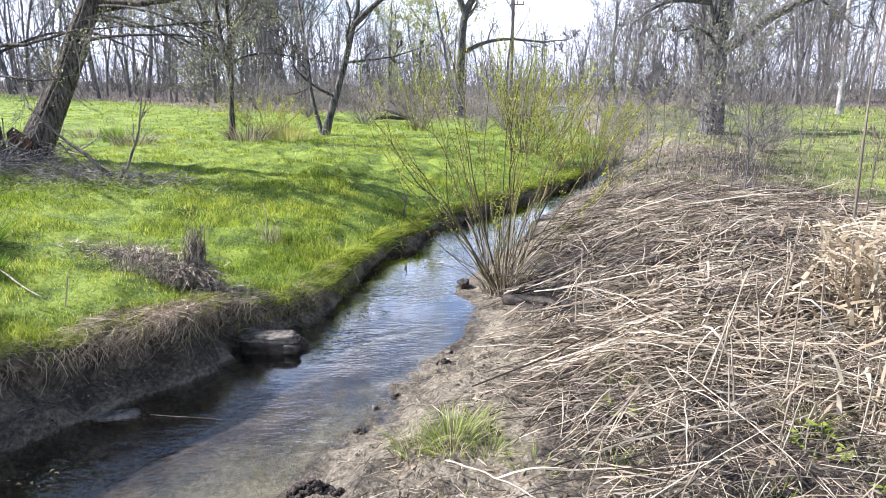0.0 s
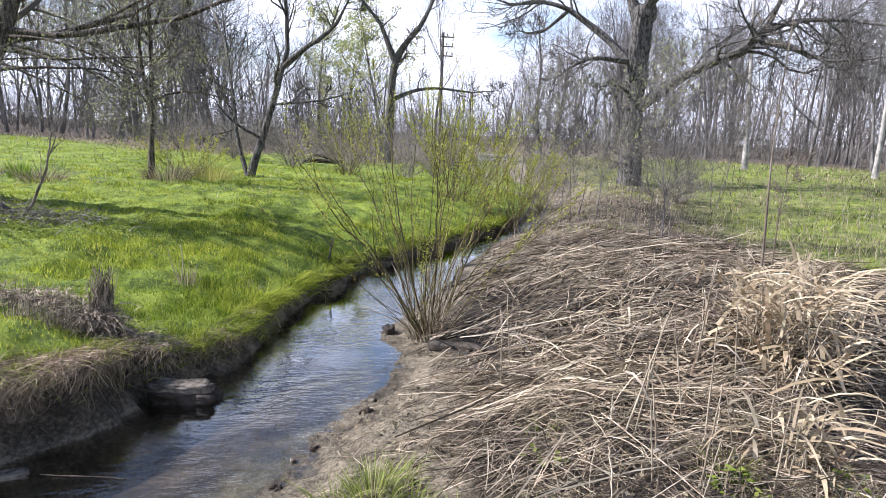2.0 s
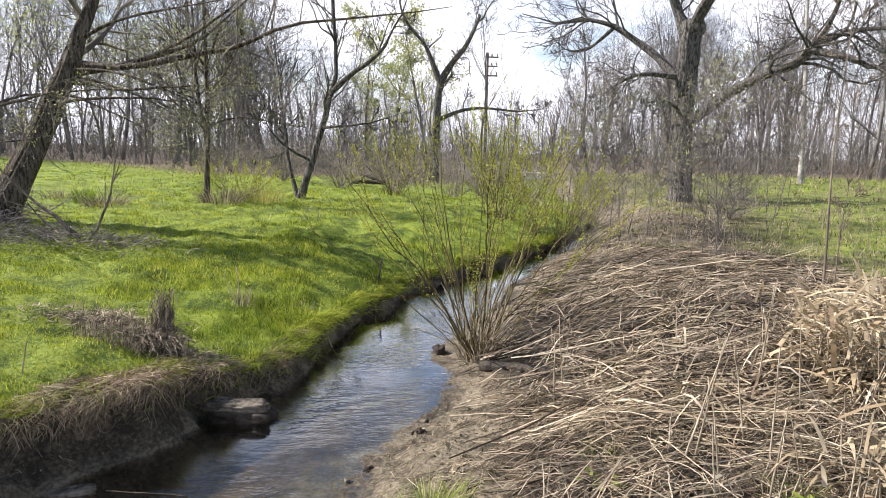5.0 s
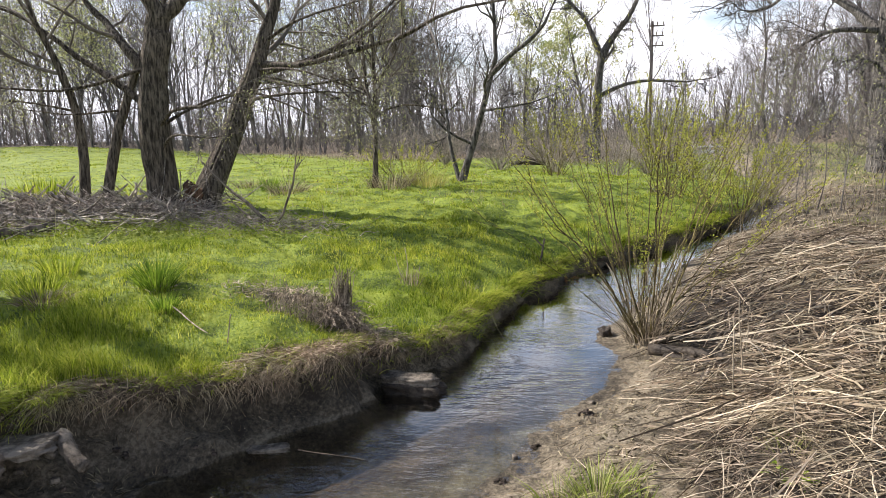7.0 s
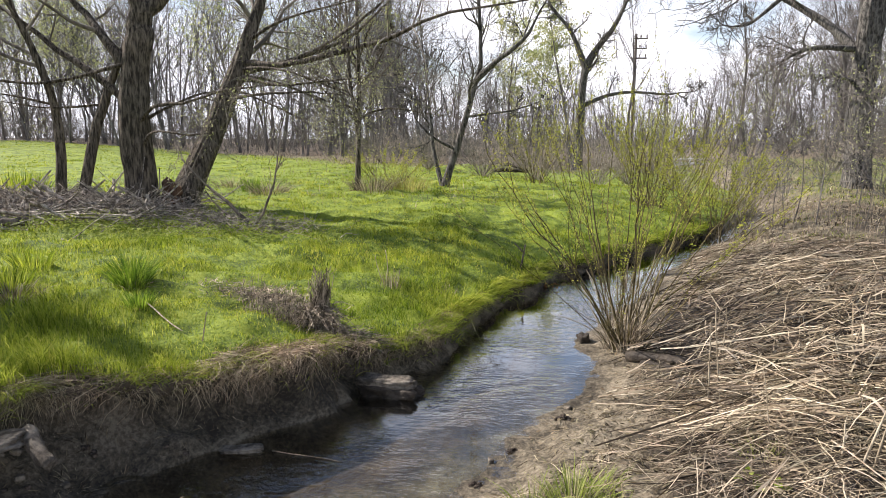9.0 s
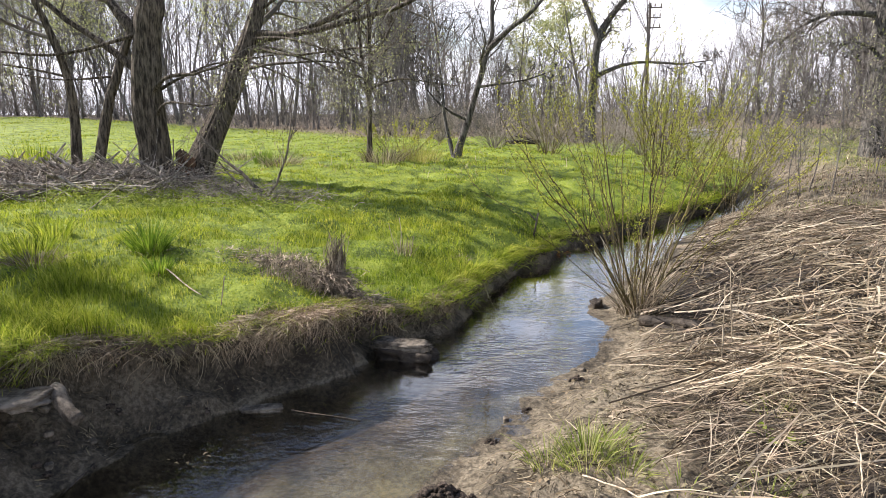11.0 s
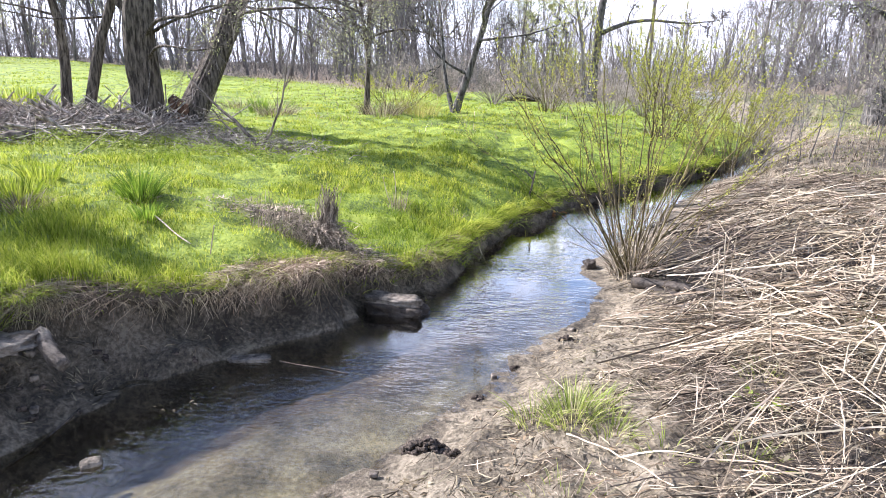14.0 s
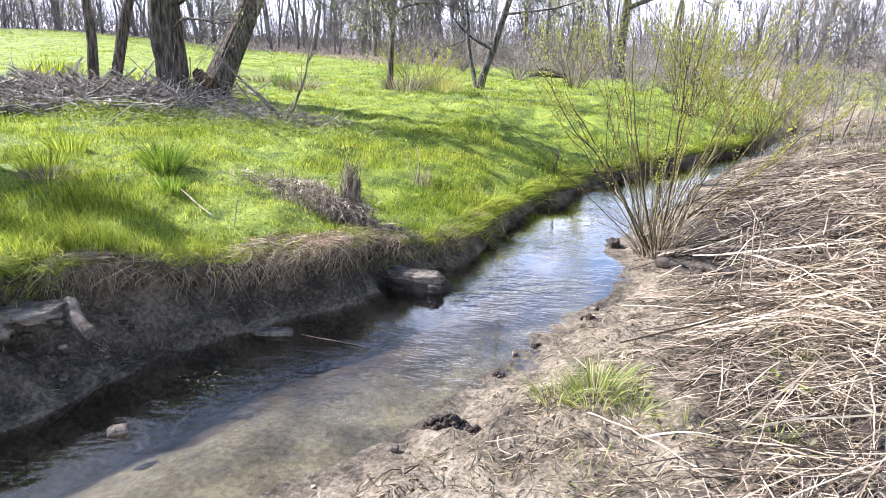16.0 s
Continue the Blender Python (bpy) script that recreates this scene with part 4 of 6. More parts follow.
M_BRUSHTWIG = bark("brown_twigs", (0.10, 0.082, 0.06), (0.30, 0.25, 0.185), 9, (1, 1, 0.3), 0)
willow_shrub("willow_shrub", on_ground(0.92, 5.8), "young willow shrub with fanned rods and yellow-green opening leaves", 34, 2.4, 1.5, 4, 16, 34, 0.0165, 0.15, 0.0105, 5)
willow_shrub("willow_shrub", on_ground(3.7, 13.0), "spreading yellow-budded willow thicket at the stream's bend", 50, 2.1, 1.5, 6, 12, 4, 0.026, 0.4, 0.009)
willow_shrub("willow_shrub", on_ground(2.6, 13.9), "yellow-budded willow shrub on the far bank", 44, 2.4, 1.2, 7, 14, 4, 0.028, 0.3, 0.009)
willow_shrub("willow_shrub", on_ground(0.4, 17.5), "small shrub with fresh yellow leaves", 30, 2.3, 1.3, 9, 8, 0, 0.028, 0.2, 0.009)
willow_shrub("willow_shrub", on_ground(-3.0, 14.6), "small shrub with fresh yellow leaves", 34, 1.0, 1.0, 10, 6, 26, 0.026, 0.3)


# ---- grasses and litter ----
def scatter(n, x0, x1, y0, y1, keep):
    x, y = rng.uniform(x0, x1, n), rng.uniform(y0, y1, n)
    ok = rng.random(n) < keep(x, y)
    return x[ok], y[ok]


def blades(x, y, tall, half, lean=0.35, k=3):
    """Upright bent blades at the places x, y."""
    n = len(x)
    z = height(x, y)
    a = rng.uniform(0, 2 * np.pi, n)
    d = np.stack([np.cos(a), np.sin(a), np.zeros(n)], -1)
    bend = (lean * (0.3 + rng.random(n)))[:, None]
    root = np.stack([x, y, z - 0.01], -1)
    s = np.linspace(0, 1, k)
    line = np.stack([root + d * (bend * tall[:, None] * u * u) + np.array([0, 0, 1.0]) * (tall * u * (1 - 0.25 * u))[:, None] for u in s], 1)
    b = rng.uniform(0, 2 * np.pi, n)
    side = np.stack([np.cos(b), np.sin(b), np.zeros(n)], -1)
    return strips(line, half[:, None] * np.linspace(1, 0.15, k), side)


def fan(n, turn0, turn1, near, far):
    """Places thick near the standing point and thinner far out."""
    a, r = np.radians(rng.uniform(turn0, turn1, n)), near * (far / near) ** rng.random(n)
    return np.sin(a) * r, np.cos(a) * r, r


def build_grass():
    pieces = []
    for n, fan_of, tall, base in ((560000, (-66, 26, 2.6, 48), 0.082, 0.0023), (30000, (14, 62, 6.0, 40), 0.12, 0.0026)):
        x, y, r = fan(n, *fan_of)
        clump = fbm(x * 2.2, y * 2.2, 90, 3)
        ok = rng.random(n) < np.interp(r, [14, 20], [1, 0.55]) * zones(x, y)[0] * (0.25 + 0.75 * ease(0.55 + 0.9 * clump))
        x, y, r, clump = x[ok], y[ok], r[ok], clump[ok]
        m = len(x)
        d = banks(x, y)[0]
        edge = 1 + np.interp(y, [2.6, 3.6], [1.1, 0.6]) * np.exp(-np.maximum(d - bank_run(y), 0) / 0.22) * (d > 0)
        lush = (1 + 0.9 * ease((4.6 - y) / 1.2) * ease((-1.7 - x) / 0.8)) * (0.5 + 0.45 * value_noise(x * 0.9, y * 0.9, 14) + 1.2 * np.maximum(clump, 0))
        pieces.append(blades(x, y, tall * lush * edge * (0.55 + 0.85 * rng.random(m)) * np.interp(r, [4, 9, 14], [1.0, 0.85, 0.6]), np.maximum(base, 0.00062 * r) * (0.7 + 0.6 * rng.random(m)), 0.55))
    stuff("meadow_grass", gather(*pieces), M_GRASS, "short bright green spring grass on the meadow", "grass", False)


build_grass()


def build_dry_grass():
    x, y, r = fan(80000, -24, 58, 9.0, 44)
    dl, dr = banks(x, y)
    turf, mud, straw, wet = zones(x, y)
    share = np.where(dr > 0.15, np.maximum(straw * (y > 9.2), 0.8 * turf), np.where(dl > bank_run(y) + 0.3, 0.08 * (y > 11) + 0.5 * ease((r - turf_edge(x, y) + 4) / 4), 0))
    ok = rng.random(len(x)) < share * (0.35 + 0.65 * ease(0.5 + fbm(x * 1.1, y * 1.1, 64, 3)))
    x, y, r = x[ok], y[ok], r[ok]
    m = len(x)
    stuff("dry_grass", blades(x, y, (0.08 + 0.2 * rng.random(m) ** 1.5), np.maximum(0.003, 0.00045 * r) * (0.6 + 0.6 * rng.random(m)), 0.9), M_STRAW, "pale dry grass standing along the stream's bend", "dry grass", False)


build_dry_grass()


def reed_area(x, y):
    s = zones(x, y)[2] * (1 - 0.95 * np.exp(-(((x - 1.15 + 0.6 * (y - 5.0)) / 0.16) ** 2 + ((y - 5.0) / 0.4) ** 2)))
    return s * (banks(x, y)[1] > 0)


def lying(x, y, length, half, layer, heading, spread, k=5, lift=0.10):
    n = len(x)
    layer = layer * (0.25 + 1.3 * ease(0.5 + 1.2 * fbm(x * 1.9, y * 1.9, 47, 3)))
    a = heading + rng.normal(size=n) * spread
    tilt = rng.normal(size=n) * lift
    d = np.stack([np.cos(a), np.sin(a)], -1)
    s = np.linspace(-0.5, 0.5, k)
    curve = rng.normal(size=n) * 0.02
    px = x[:, None] + length[:, None] * (d[:, :1] * s - d[:, 1:] * (curve[:, None] * (s * s * 4 - 0.5)))
    py = y[:, None] + length[:, None] * (d[:, 1:] * s + d[:, :1] * (curve[:, None] * (s * s * 4 - 0.5)))
    hz = height(px, py)
    flat = hz[:, :1] * (0.5 - s) + hz[:, -1:] * (0.5 + s)
    pz = np.maximum(0.75 * flat + 0.25 * hz, hz) + 0.006 + (layer * rng.random(n))[:, None] + np.abs(tilt[:, None] * length[:, None] * (s + 0.5))
    line = np.stack([px, py, pz], -1)
    roll = rng.uniform(-1.35, 1.35, n)
    side = np.stack([-d[:, 1] * np.cos(roll), d[:, 0] * np.cos(roll), np.sin(roll)], -1)
    w = half[:, None] * (1 - 0.5 * np.abs(np.linspace(-0.6, 1, k)) ** 2)
    return strips(line, w, side)


def build_reeds():
    pieces = []
    for n, box, lo, hi, half, layer, spread, tip in ((15000, (0.6, 6.8, 3.4, 10.4), 0.1, 0.45, 0.0042, 0.10, 1.25, 0.16), (1500, (0.6, 6.8, 3.4, 10.4), 0.5, 1.1, 0.0055, 0.11, 0.5, 0.07),
                                                   (900, (0.2, 5.5, 1.2, 4.4), 0.35, 1.2, 0.0028, 0.08, 0.45, 0.08), (13000, (0.2, 5.5, 1.2, 4.4), 0.10, 0.45, 0.0022, 0.06, 0.9, 0.14),
                                                   (62000, (-0.9, 5.5, 0.9, 5.0), 0.03, 0.2, 0.0014, 0.05, 1.8, 0.2), (20000, (1.5, 6.8, 4.0, 10.4), 0.06, 0.3, 0.0034, 0.09, 1.4, 0.18),
                                                   (9000, (2.2, 10.5, 9.6, 18), 0.05, 0.22, 0.0045, 0.03, 1.8, 0.16)):
        x, y = scatter(n, *box[:2], *box[2:], lambda a, b: reed_area(a, b) * (0.3 + 0.7 * ease(0.65 + 1.1 * fbm(a * 1.3, b * 1.3, 50))))
        m = len(x)
        heading = 0.02 + 0.85 * fbm(x * 0.8, y * 0.8, 44, 3) + 0.2 * np.sin(y * 1.3)
        pieces.append(lying(x, y, rng.uniform(lo, hi, m), half * (0.6 + 0.9 * rng.random(m)), layer, heading, spread, 5, tip))
    x, y = scatter(16000, -1.2, 2.6, 1.3, 6.5, lambda a, b: (banks(a, b)[1] > 0.06) * (1 - 0.7 * reed_area(a, b)) * (0.12 + 0.88 * ease(0.45 + 1.2 * fbm(a * 2.3, b * 2.3, 58, 3))) * ease((banks(a, b)[1] - 0.03) / 0.5))
    xs, ys = scatter(4500, -3.4, -1.0, 1.9, 4.8, lambda a, b: (banks(a, b)[0] > 0.03) * (banks(a, b)[0] < bank_run(b) * 0.9) * (0.05 + 0.6 * ease(0.3 + 1.4 * fbm(a * 3, b * 3, 59, 3))))
    x, y = np.concatenate([x, xs]), np.concatenate([y, ys])
    m = len(x)
    stuff("mud_debris", lying(x, y, (0.015 + 0.09 * rng.random(m) ** 2) * np.where(x < -1.4, 0.5, 1.0), 0.0012 + 0.0022 * rng.random(m), 0.015, rng.uniform(0, 6.28, m), 1.0, 5, 0.12), M_LITTER, "dark bits of twig and stalk strewn over the mud", "debris", False)
    x, y = scatter(16000, -1.0, 2.4, 1.0, 5.0, lambda a, b: (banks(a, b)[1] > 0.12) * (1 - 0.8 * reed_area(a, b)) * ease((banks(a, b)[1] - 0.1) / 0.9) * (0.1 + 0.9 * ease(0.4 + 1.3 * fbm(a * 2.7, b * 2.7, 159, 3))))
    m = len(x)
    pieces.append(lying(x, y, 0.02 + 0.16 * rng.random(m) ** 2, 0.001 + 0.0012 * rng.random(m), 0.012, rng.uniform(0, 6.28, m), 1.0, 5, 0.1))
    stuff("reed_litter", gather(*pieces), M_STRAW, "flattened pale dry reed stalks matted over the bank", "reeds", False)
    x, y = scatter(30000, -1.2, 6.0, 0.9, 7.5, lambda a, b: np.maximum(reed_area(a, b), (0.12 + 0.5 * (fbm(a * 2, b * 2, 52) > 0.0)) * (banks(a, b)[1] > 0.10)))
    m = len(x)
    z = height(x, y) + 0.004 + 0.05 * rng.random(m) * reed_area(x, y)
    c = np.stack([x, y, z], -1)
    d = unit(np.stack([rng.normal(size=m), rng.normal(size=m), 0.25 * rng.normal(size=m)], -1))
    side = unit(np.cross(d, np.stack([0.3 * rng.normal(size=m), 0.3 * rng.normal(size=m), np.ones(m)], -1)))
    s = (0.005 + 0.02 * rng.random(m) ** 4)[:, None]
    line = np.stack([c - d * s, c + np.array([0, 0, 0.004]), c + d * s], 1)
    stuff("leaf_litter", strips(line, s * np.array([0.2, 0.5, 0.12]), side), M_LITTER, "small dead brown leaves and broken bits on the mud", "leaf litter", False)


build_reeds()


M_CLODS = plain_rough("root_soil", (0.03, 0.025, 0.019), (0.13, 0.105, 0.08), 45, 0.95, 1.0, 0.02)


def build_bank_fringe():
    """Dead roots and matted grass on the lip of the eroded bank."""
    n = 70000
    y = 2.0 + 9.0 * rng.random(n) ** 1.6
    keep = rng.random(n) < np.interp(y, [2, 2.7, 3.1, 4.2, 5, 10.5], [0.4, 0.5, 0.65, 0.65, 0.6, 0.4]) * (0.06 + 0.94 * ease(0.45 + 1.5 * fbm(y * 3, y * 0 + 2, 15, 3)))
    y = y[keep]
    n = len(y)
    near = np.interp(y, [2, 4.5, 5.5, 10], [1.0, 0.9, 0.6, 0.5])
    d_top = bank_run(y) * (0.97 + 0.04 * rng.random(n)) + 0.16 * near * rng.random(n) ** 2
    x = lip_x(y, d_top)
    z = height(x, y) + 0.008 + 0.02 * rng.random(n)
    s = np.linspace(0, 1, 6)
    off = 0.13 * near * rng.random(n) ** 1.3
    along = 0.17 * rng.normal(size=n) * near
    drop = (0.01 + 0.20 * rng.random(n) ** 1.8 * (0.4 + 1.2 * value_noise(y * 5, y * 0, 29))) * near
    bow = 0.05 * rng.normal(size=n) * near
    px = x[:, None] + off[:, None] * s ** 0.7 + 0.3 * along[:, None] * s + bow[:, None] * np.sin(s * 6.0)
    py = y[:, None] + along[:, None] * s - 0.3 * off[:, None] * s
    pz = z[:, None] + 0.025 * np.sin(s * 3.1) - drop[:, None] * s ** 1.4
    pz = np.maximum(pz, height(px, py) + 0.006)
    line = np.stack([px, py, pz], -1) + rng.normal(size=(n, 6, 3)) * 0.007 * s[:, None]
    side = unit(np.stack([rng.normal(size=n), rng.normal(size=n), 0.5 * rng.normal(size=n)], -1))
    stuff("bank_roots", strips(line, (0.0012 + 0.0018 * rng.random(n))[:, None] * np.linspace(1, 0.4, 6), side), M_ROOTS, "dead brown roots and grass matted over the bank", "roots", False)
    # tangled roots that hang from the lip over the bank's face
    n = 13000
    y = 2.3 + 8.0 * rng.random(n) ** 1.9
    keep = rng.random(n) < (0.15 + 0.85 * ease(0.5 + 1.4 * fbm(y * 2.1, y * 0 + 5, 151, 3))) * np.interp(y, [2.3, 3.0, 3.4, 4.8, 6, 10], [0.35, 0.5, 1, 1, 0.7, 0.5])
    y = y[keep]
    n = len(y)
    x = lip_x(y, bank_run(y) - 0.06 + 0.10 * rng.random(n))
    z = height(lip_x(y, bank_run(y) + 0.02), y) - 0.02 - 0.05 * rng.random(n)
    reach = bank_top(y) * (0.15 + 0.65 * rng.random(n) ** 1.8) * (0.4 + 0.9 * value_noise(y * 4.3, y * 0, 33)) * np.interp(y, [3.2, 4.6], [0.55, 1.0])
    d = unit(np.stack([0.7 + 0.4 * rng.normal(size=n), 1.2 * rng.normal(size=n), 0.3 + 0.4 * rng.normal(size=n)], -1))
    line = [np.stack([x, y, z], -1)]
    for _ in range(8):
        d = unit(d + 0.42 * rng.normal(size=d.shape) + np.array([0.0, 0.0, -0.24]))
        q = line[-1] + d * (reach / 7)[:, None]
        q[:, 2] = np.maximum(q[:, 2], np.maximum(height(q[:, 0], q[:, 1]), 0.0) + 0.008)
        line.append(q)
    line = np.stack(line, 1)
    side = unit(np.stack([rng.normal(size=n), rng.normal(size=n), 0.5 * rng.normal(size=n)], -1))
    stuff("hanging_roots", strips(line, (0.0011 + 0.0022 * rng.random(n) ** 2)[:, None] * np.linspace(1, 0.45, 9), side), M_ROOTS, "tangled pale brown roots hanging from the turf's edge", "roots", False)
    # the turf's undercut edge: a lumpy shelf of roots and soil that juts over the bank's face
    ys = np.arange(2.0, 13.5, 0.025)
    u = np.linspace(0, 1, 11)
    jut = (0.05 + 0.07 * fbm(ys * 2.3, ys * 0 + 1, 131, 4)) * np.interp(ys, [2, 4, 6, 13], [1.1, 1.0, 1.5, 1.6])
    deep = (0.075 + 0.05 * fbm(ys * 3.1, ys * 0 + 4, 137, 3)) * np.interp(ys, [4, 6], [1.0, 0.8])
    back = lip_x(ys, bank_run(ys) + 0.16)
    edge = lip_x(ys, bank_run(ys)) + np.maximum(jut, 0.0)
    top = height(back, ys)
    lip_z = np.maximum(height(lip_x(ys, bank_run(ys) + 0.05), ys), top - 0.12)
    px = back[:, None] + (edge - back)[:, None] * np.interp(u, [0, 0.3, 0.5, 0.6, 0.8, 1], [0, 0.5, 0.9, 1.0, 0.75, 0.0])
    pz = np.where(u < 0.5, (top - 0.015)[:, None] + (lip_z - top)[:, None] * ease(u / 0.5), (lip_z - 0.015)[:, None] - deep[:, None] * ease((u - 0.5) / 0.3))
    py = np.repeat(ys[:, None], 11, 1)
    bumpy = 0.018 * fbm(py * 9, pz * 9 + px * 9, 141, 3) * np.interp(u, [0, 0.3, 1], [0, 1, 1])
    v = np.stack([px + bumpy, py, pz + 0.6 * bumpy], -1).reshape(-1, 3)
    i = np.arange(len(v)).reshape(len(ys), 11)
    f = np.stack([i[:-1, :-1], i[1:, :-1], i[1:, 1:], i[:-1, 1:]], -1).reshape(-1, 4)
    tagged(new("turf_edge", quick_mesh("turf_edge", v, f, M_CLODS)), "dark crumbling edge of turf jutting over the bank", "bank", kind="structure")
    # live grass drooping over the lip
    s = np.linspace(0, 1, 5)
    n = 42000
    y = 2.2 + 11 * rng.random(n) ** 1.3
    keep = rng.random(n) < np.interp(y, [2.2, 2.8, 3.2, 4.2, 4.8, 13], [1.0, 0.8, 0.15, 0.15, 0.22, 0.35])
    y = y[keep]
    n = len(y)
    x = lip_x(y, bank_run(y) * 1.0 - 0.09 + 0.20 * rng.random(n))
    z = np.maximum(height(x, y), height(x - 0.09, y) - 0.01)
    way = rng.normal(size=n) * 1.1 - 0.4
    length = (0.05 + 0.10 * rng.random(n) ** 1.5) * (0.4 + 1.3 * value_noise(y * 4, y * 0, 19)) * np.interp(y, [4.2, 5.5], [1, 1.5])
    px = x[:, None] + (np.cos(way) * length)[:, None] * s
    py = y[:, None] + (np.sin(way) * length)[:, None] * s
    pz = np.maximum(z[:, None] + length[:, None] * ((0.7 + 0.5 * rng.random((n, 1))) * s - 0.75 * s * s), height(px, py) + 0.004)
    side = unit(np.stack([-np.sin(way), np.cos(way), 0.3 * rng.normal(size=n)], -1))
    stuff("lip_grass", strips(np.stack([px, py, pz], -1), np.maximum(0.0026, 0.0006 * y)[:, None] * np.linspace(1, 0.2, 5), side), M_GRASS, "green grass drooping over the edge of the bank", "grass", False)


build_bank_fringe()

# ---- things on the meadow and the banks ----
def stone(name, place, size, seed, mat, label, turn=0.0, category="stone", rough=0.22, group="", crumb=0.0):
    """A worn lump: a finely cut block, rounded and dented."""
    bm = bmesh.new()
    bmesh.ops.create_icosphere(bm, subdivisions=4 if max(size) > 0.13 else 3, radius=1.0)
    off = Vector((seed * 3.7, seed * 1.9, seed * 5.3))
    for v in bm.verts:
        d = v.co.normalized()
        box = max(abs(d.x), abs(d.y), abs(d.z))
        q = d * (0.25 + 0.75 / box)
        q *= 1 + rough * noise.noise(d * 1.6 + off) + rough * 0.5 * noise.noise(d * 4.5 + off) + rough * 0.22 * noise.noise(d * 11 + off) + crumb * noise.noise(d * 7 + off) + crumb * 0.6 * noise.noise(d * 15 + off)
        v.co = Vector((q.x * size[0] / 2, q.y * size[1] / 2, q.z * size[2] / 2))
    me = bpy.data.meshes.new(name)
    bm.to_mesh(me), bm.free()
    me.polygons.foreach_set("use_smooth", [True] * len(me.polygons))
    me.materials.append(mat)
    ob = new(name, me)
    ob.matrix_basis = Matrix.Translation(place) @ Matrix.Rotation(radians(turn), 4, "Z")
    return tagged(ob, label, category, group)


def log(name, a, b, radius, mat, label, seed=0, category="log", sides=14, knots=0.14, group=""):
    """A rough piece of wood from a to b with broken, closed ends."""
    g = np.random.default_rng(seed)
    a, b = np.array(a, float), np.array(b, float)
    k = 12
    s = np.linspace(0, 1, k)[:, None]
    side = unit(np.cross(b - a, [0, 0, 1.0]))
    p = a * (1 - s) + b * s + side * (0.06 * np.linalg.norm(b - a) * np.sin(s * 3.1 + seed)) + g.normal(size=(k, 3)) * radius * 0.8 * knots
    r = radius * (1 - 0.25 * s[:, 0]) * (1 + knots * g.normal(size=k))
    p = np.concatenate([p[:1], p, p[-1:]])
    r = np.concatenate([[radius * 0.1], r, [radius * 0.1]])
    v, f = tubes(p[None], r[None], sides)
    t = unit(np.gradient(p, axis=0))
    t[0], t[-1] = t[1], t[-2]
    v, f = tubes_along(p, r, t, sides)
    v = v + g.normal(size=v.shape) * radius * 0.05
    return tagged(new(name, quick_mesh(name, v, f, mat)), label, category, group)


def tubes_along(p, r, t, sides):
    ref = np.array([0.1, 0.07, 1.0]) if abs(t[len(t) // 2, 2]) < 0.8 else np.array([1.0, 0.13, 0.0])
    a = unit(np.cross(t, np.broadcast_to(ref, t.shape)))
    b = np.cross(t, a)
    w = np.arange(sides) * 2 * np.pi / sides
    v = p[:, None] + r[:, None, None] * (a[:, None] * np.cos(w)[:, None] + b[:, None] * np.sin(w)[:, None])
    i = np.arange(len(p) * sides).reshape(len(p), sides)
    j = np.roll(i, -1, axis=1)
    return v.reshape(-1, 3), np.stack([i[:-1], j[:-1], j[1:], i[1:]], -1).reshape(-1, 4)


def tuft(name, x, y, count, tall, spread, mat, label, seed, half=0.004, lean=0.5, category="grass tuft", dry=0, group=""):
    """One clump of blades that fan out from a root."""
    g = np.random.default_rng(seed)

    def fan_blades(n, tall, lean, half):
        a, rr = g.uniform(0, 6.283, n), spread * 0.45 * np.sqrt(g.random(n))
        d = np.stack([np.cos(a), np.sin(a), np.zeros(n)], -1)
        px, py = x + d[:, 0] * rr, y + d[:, 1] * rr
        root = np.stack([px, py, height(px, py) - 0.01], -1)
        h = tall * (0.5 + 0.6 * g.random(n))
        out = lean * (0.15 + 0.85 * rr / (spread * 0.45)) * (0.5 + g.random(n))
        s = np.linspace(0, 1, 5)
        line = np.stack([root + d * (out * h * u ** 1.6)[:, None] + np.array([0, 0, 1.0]) * (h * (u - 0.3 * out * u * u))[:, None] for u in s], 1)
        b = g.uniform(0, 6.283, n)
        return strips(line, (half * (0.6 + 0.7 * g.random(n)))[:, None] * np.array([0.8, 1, 0.85, 0.55, 0.1]), np.stack([np.cos(b), np.sin(b), 0 * b], -1))

    base = thing(name, (0, 0, 0), label, category, group)
    c = on_ground(x, y, 0)
    base.matrix_basis = Matrix.Translation(c)
    v, f = fan_blades(count, tall, lean, half)
    tagged(part("blade_fan", quick_mesh("blade_fan", v - np.array(c), f, mat, False), base), kind="stuff")
    if dry:
        v, f = fan_blades(dry, tall * 0.45, lean * 2.2, half * 0.8)
        tagged(part("dry_skirt", quick_mesh("dry_skirt", v - np.array(c), f, M_STRAW, False), base, "old pale dry blades at the root"), kind="stuff")
    return base


M_TANGRASS = blade("yellow_tan_grass", [(0.22, 0.20, 0.06), (0.40, 0.36, 0.11), (0.52, 0.44, 0.20)], 0.35)


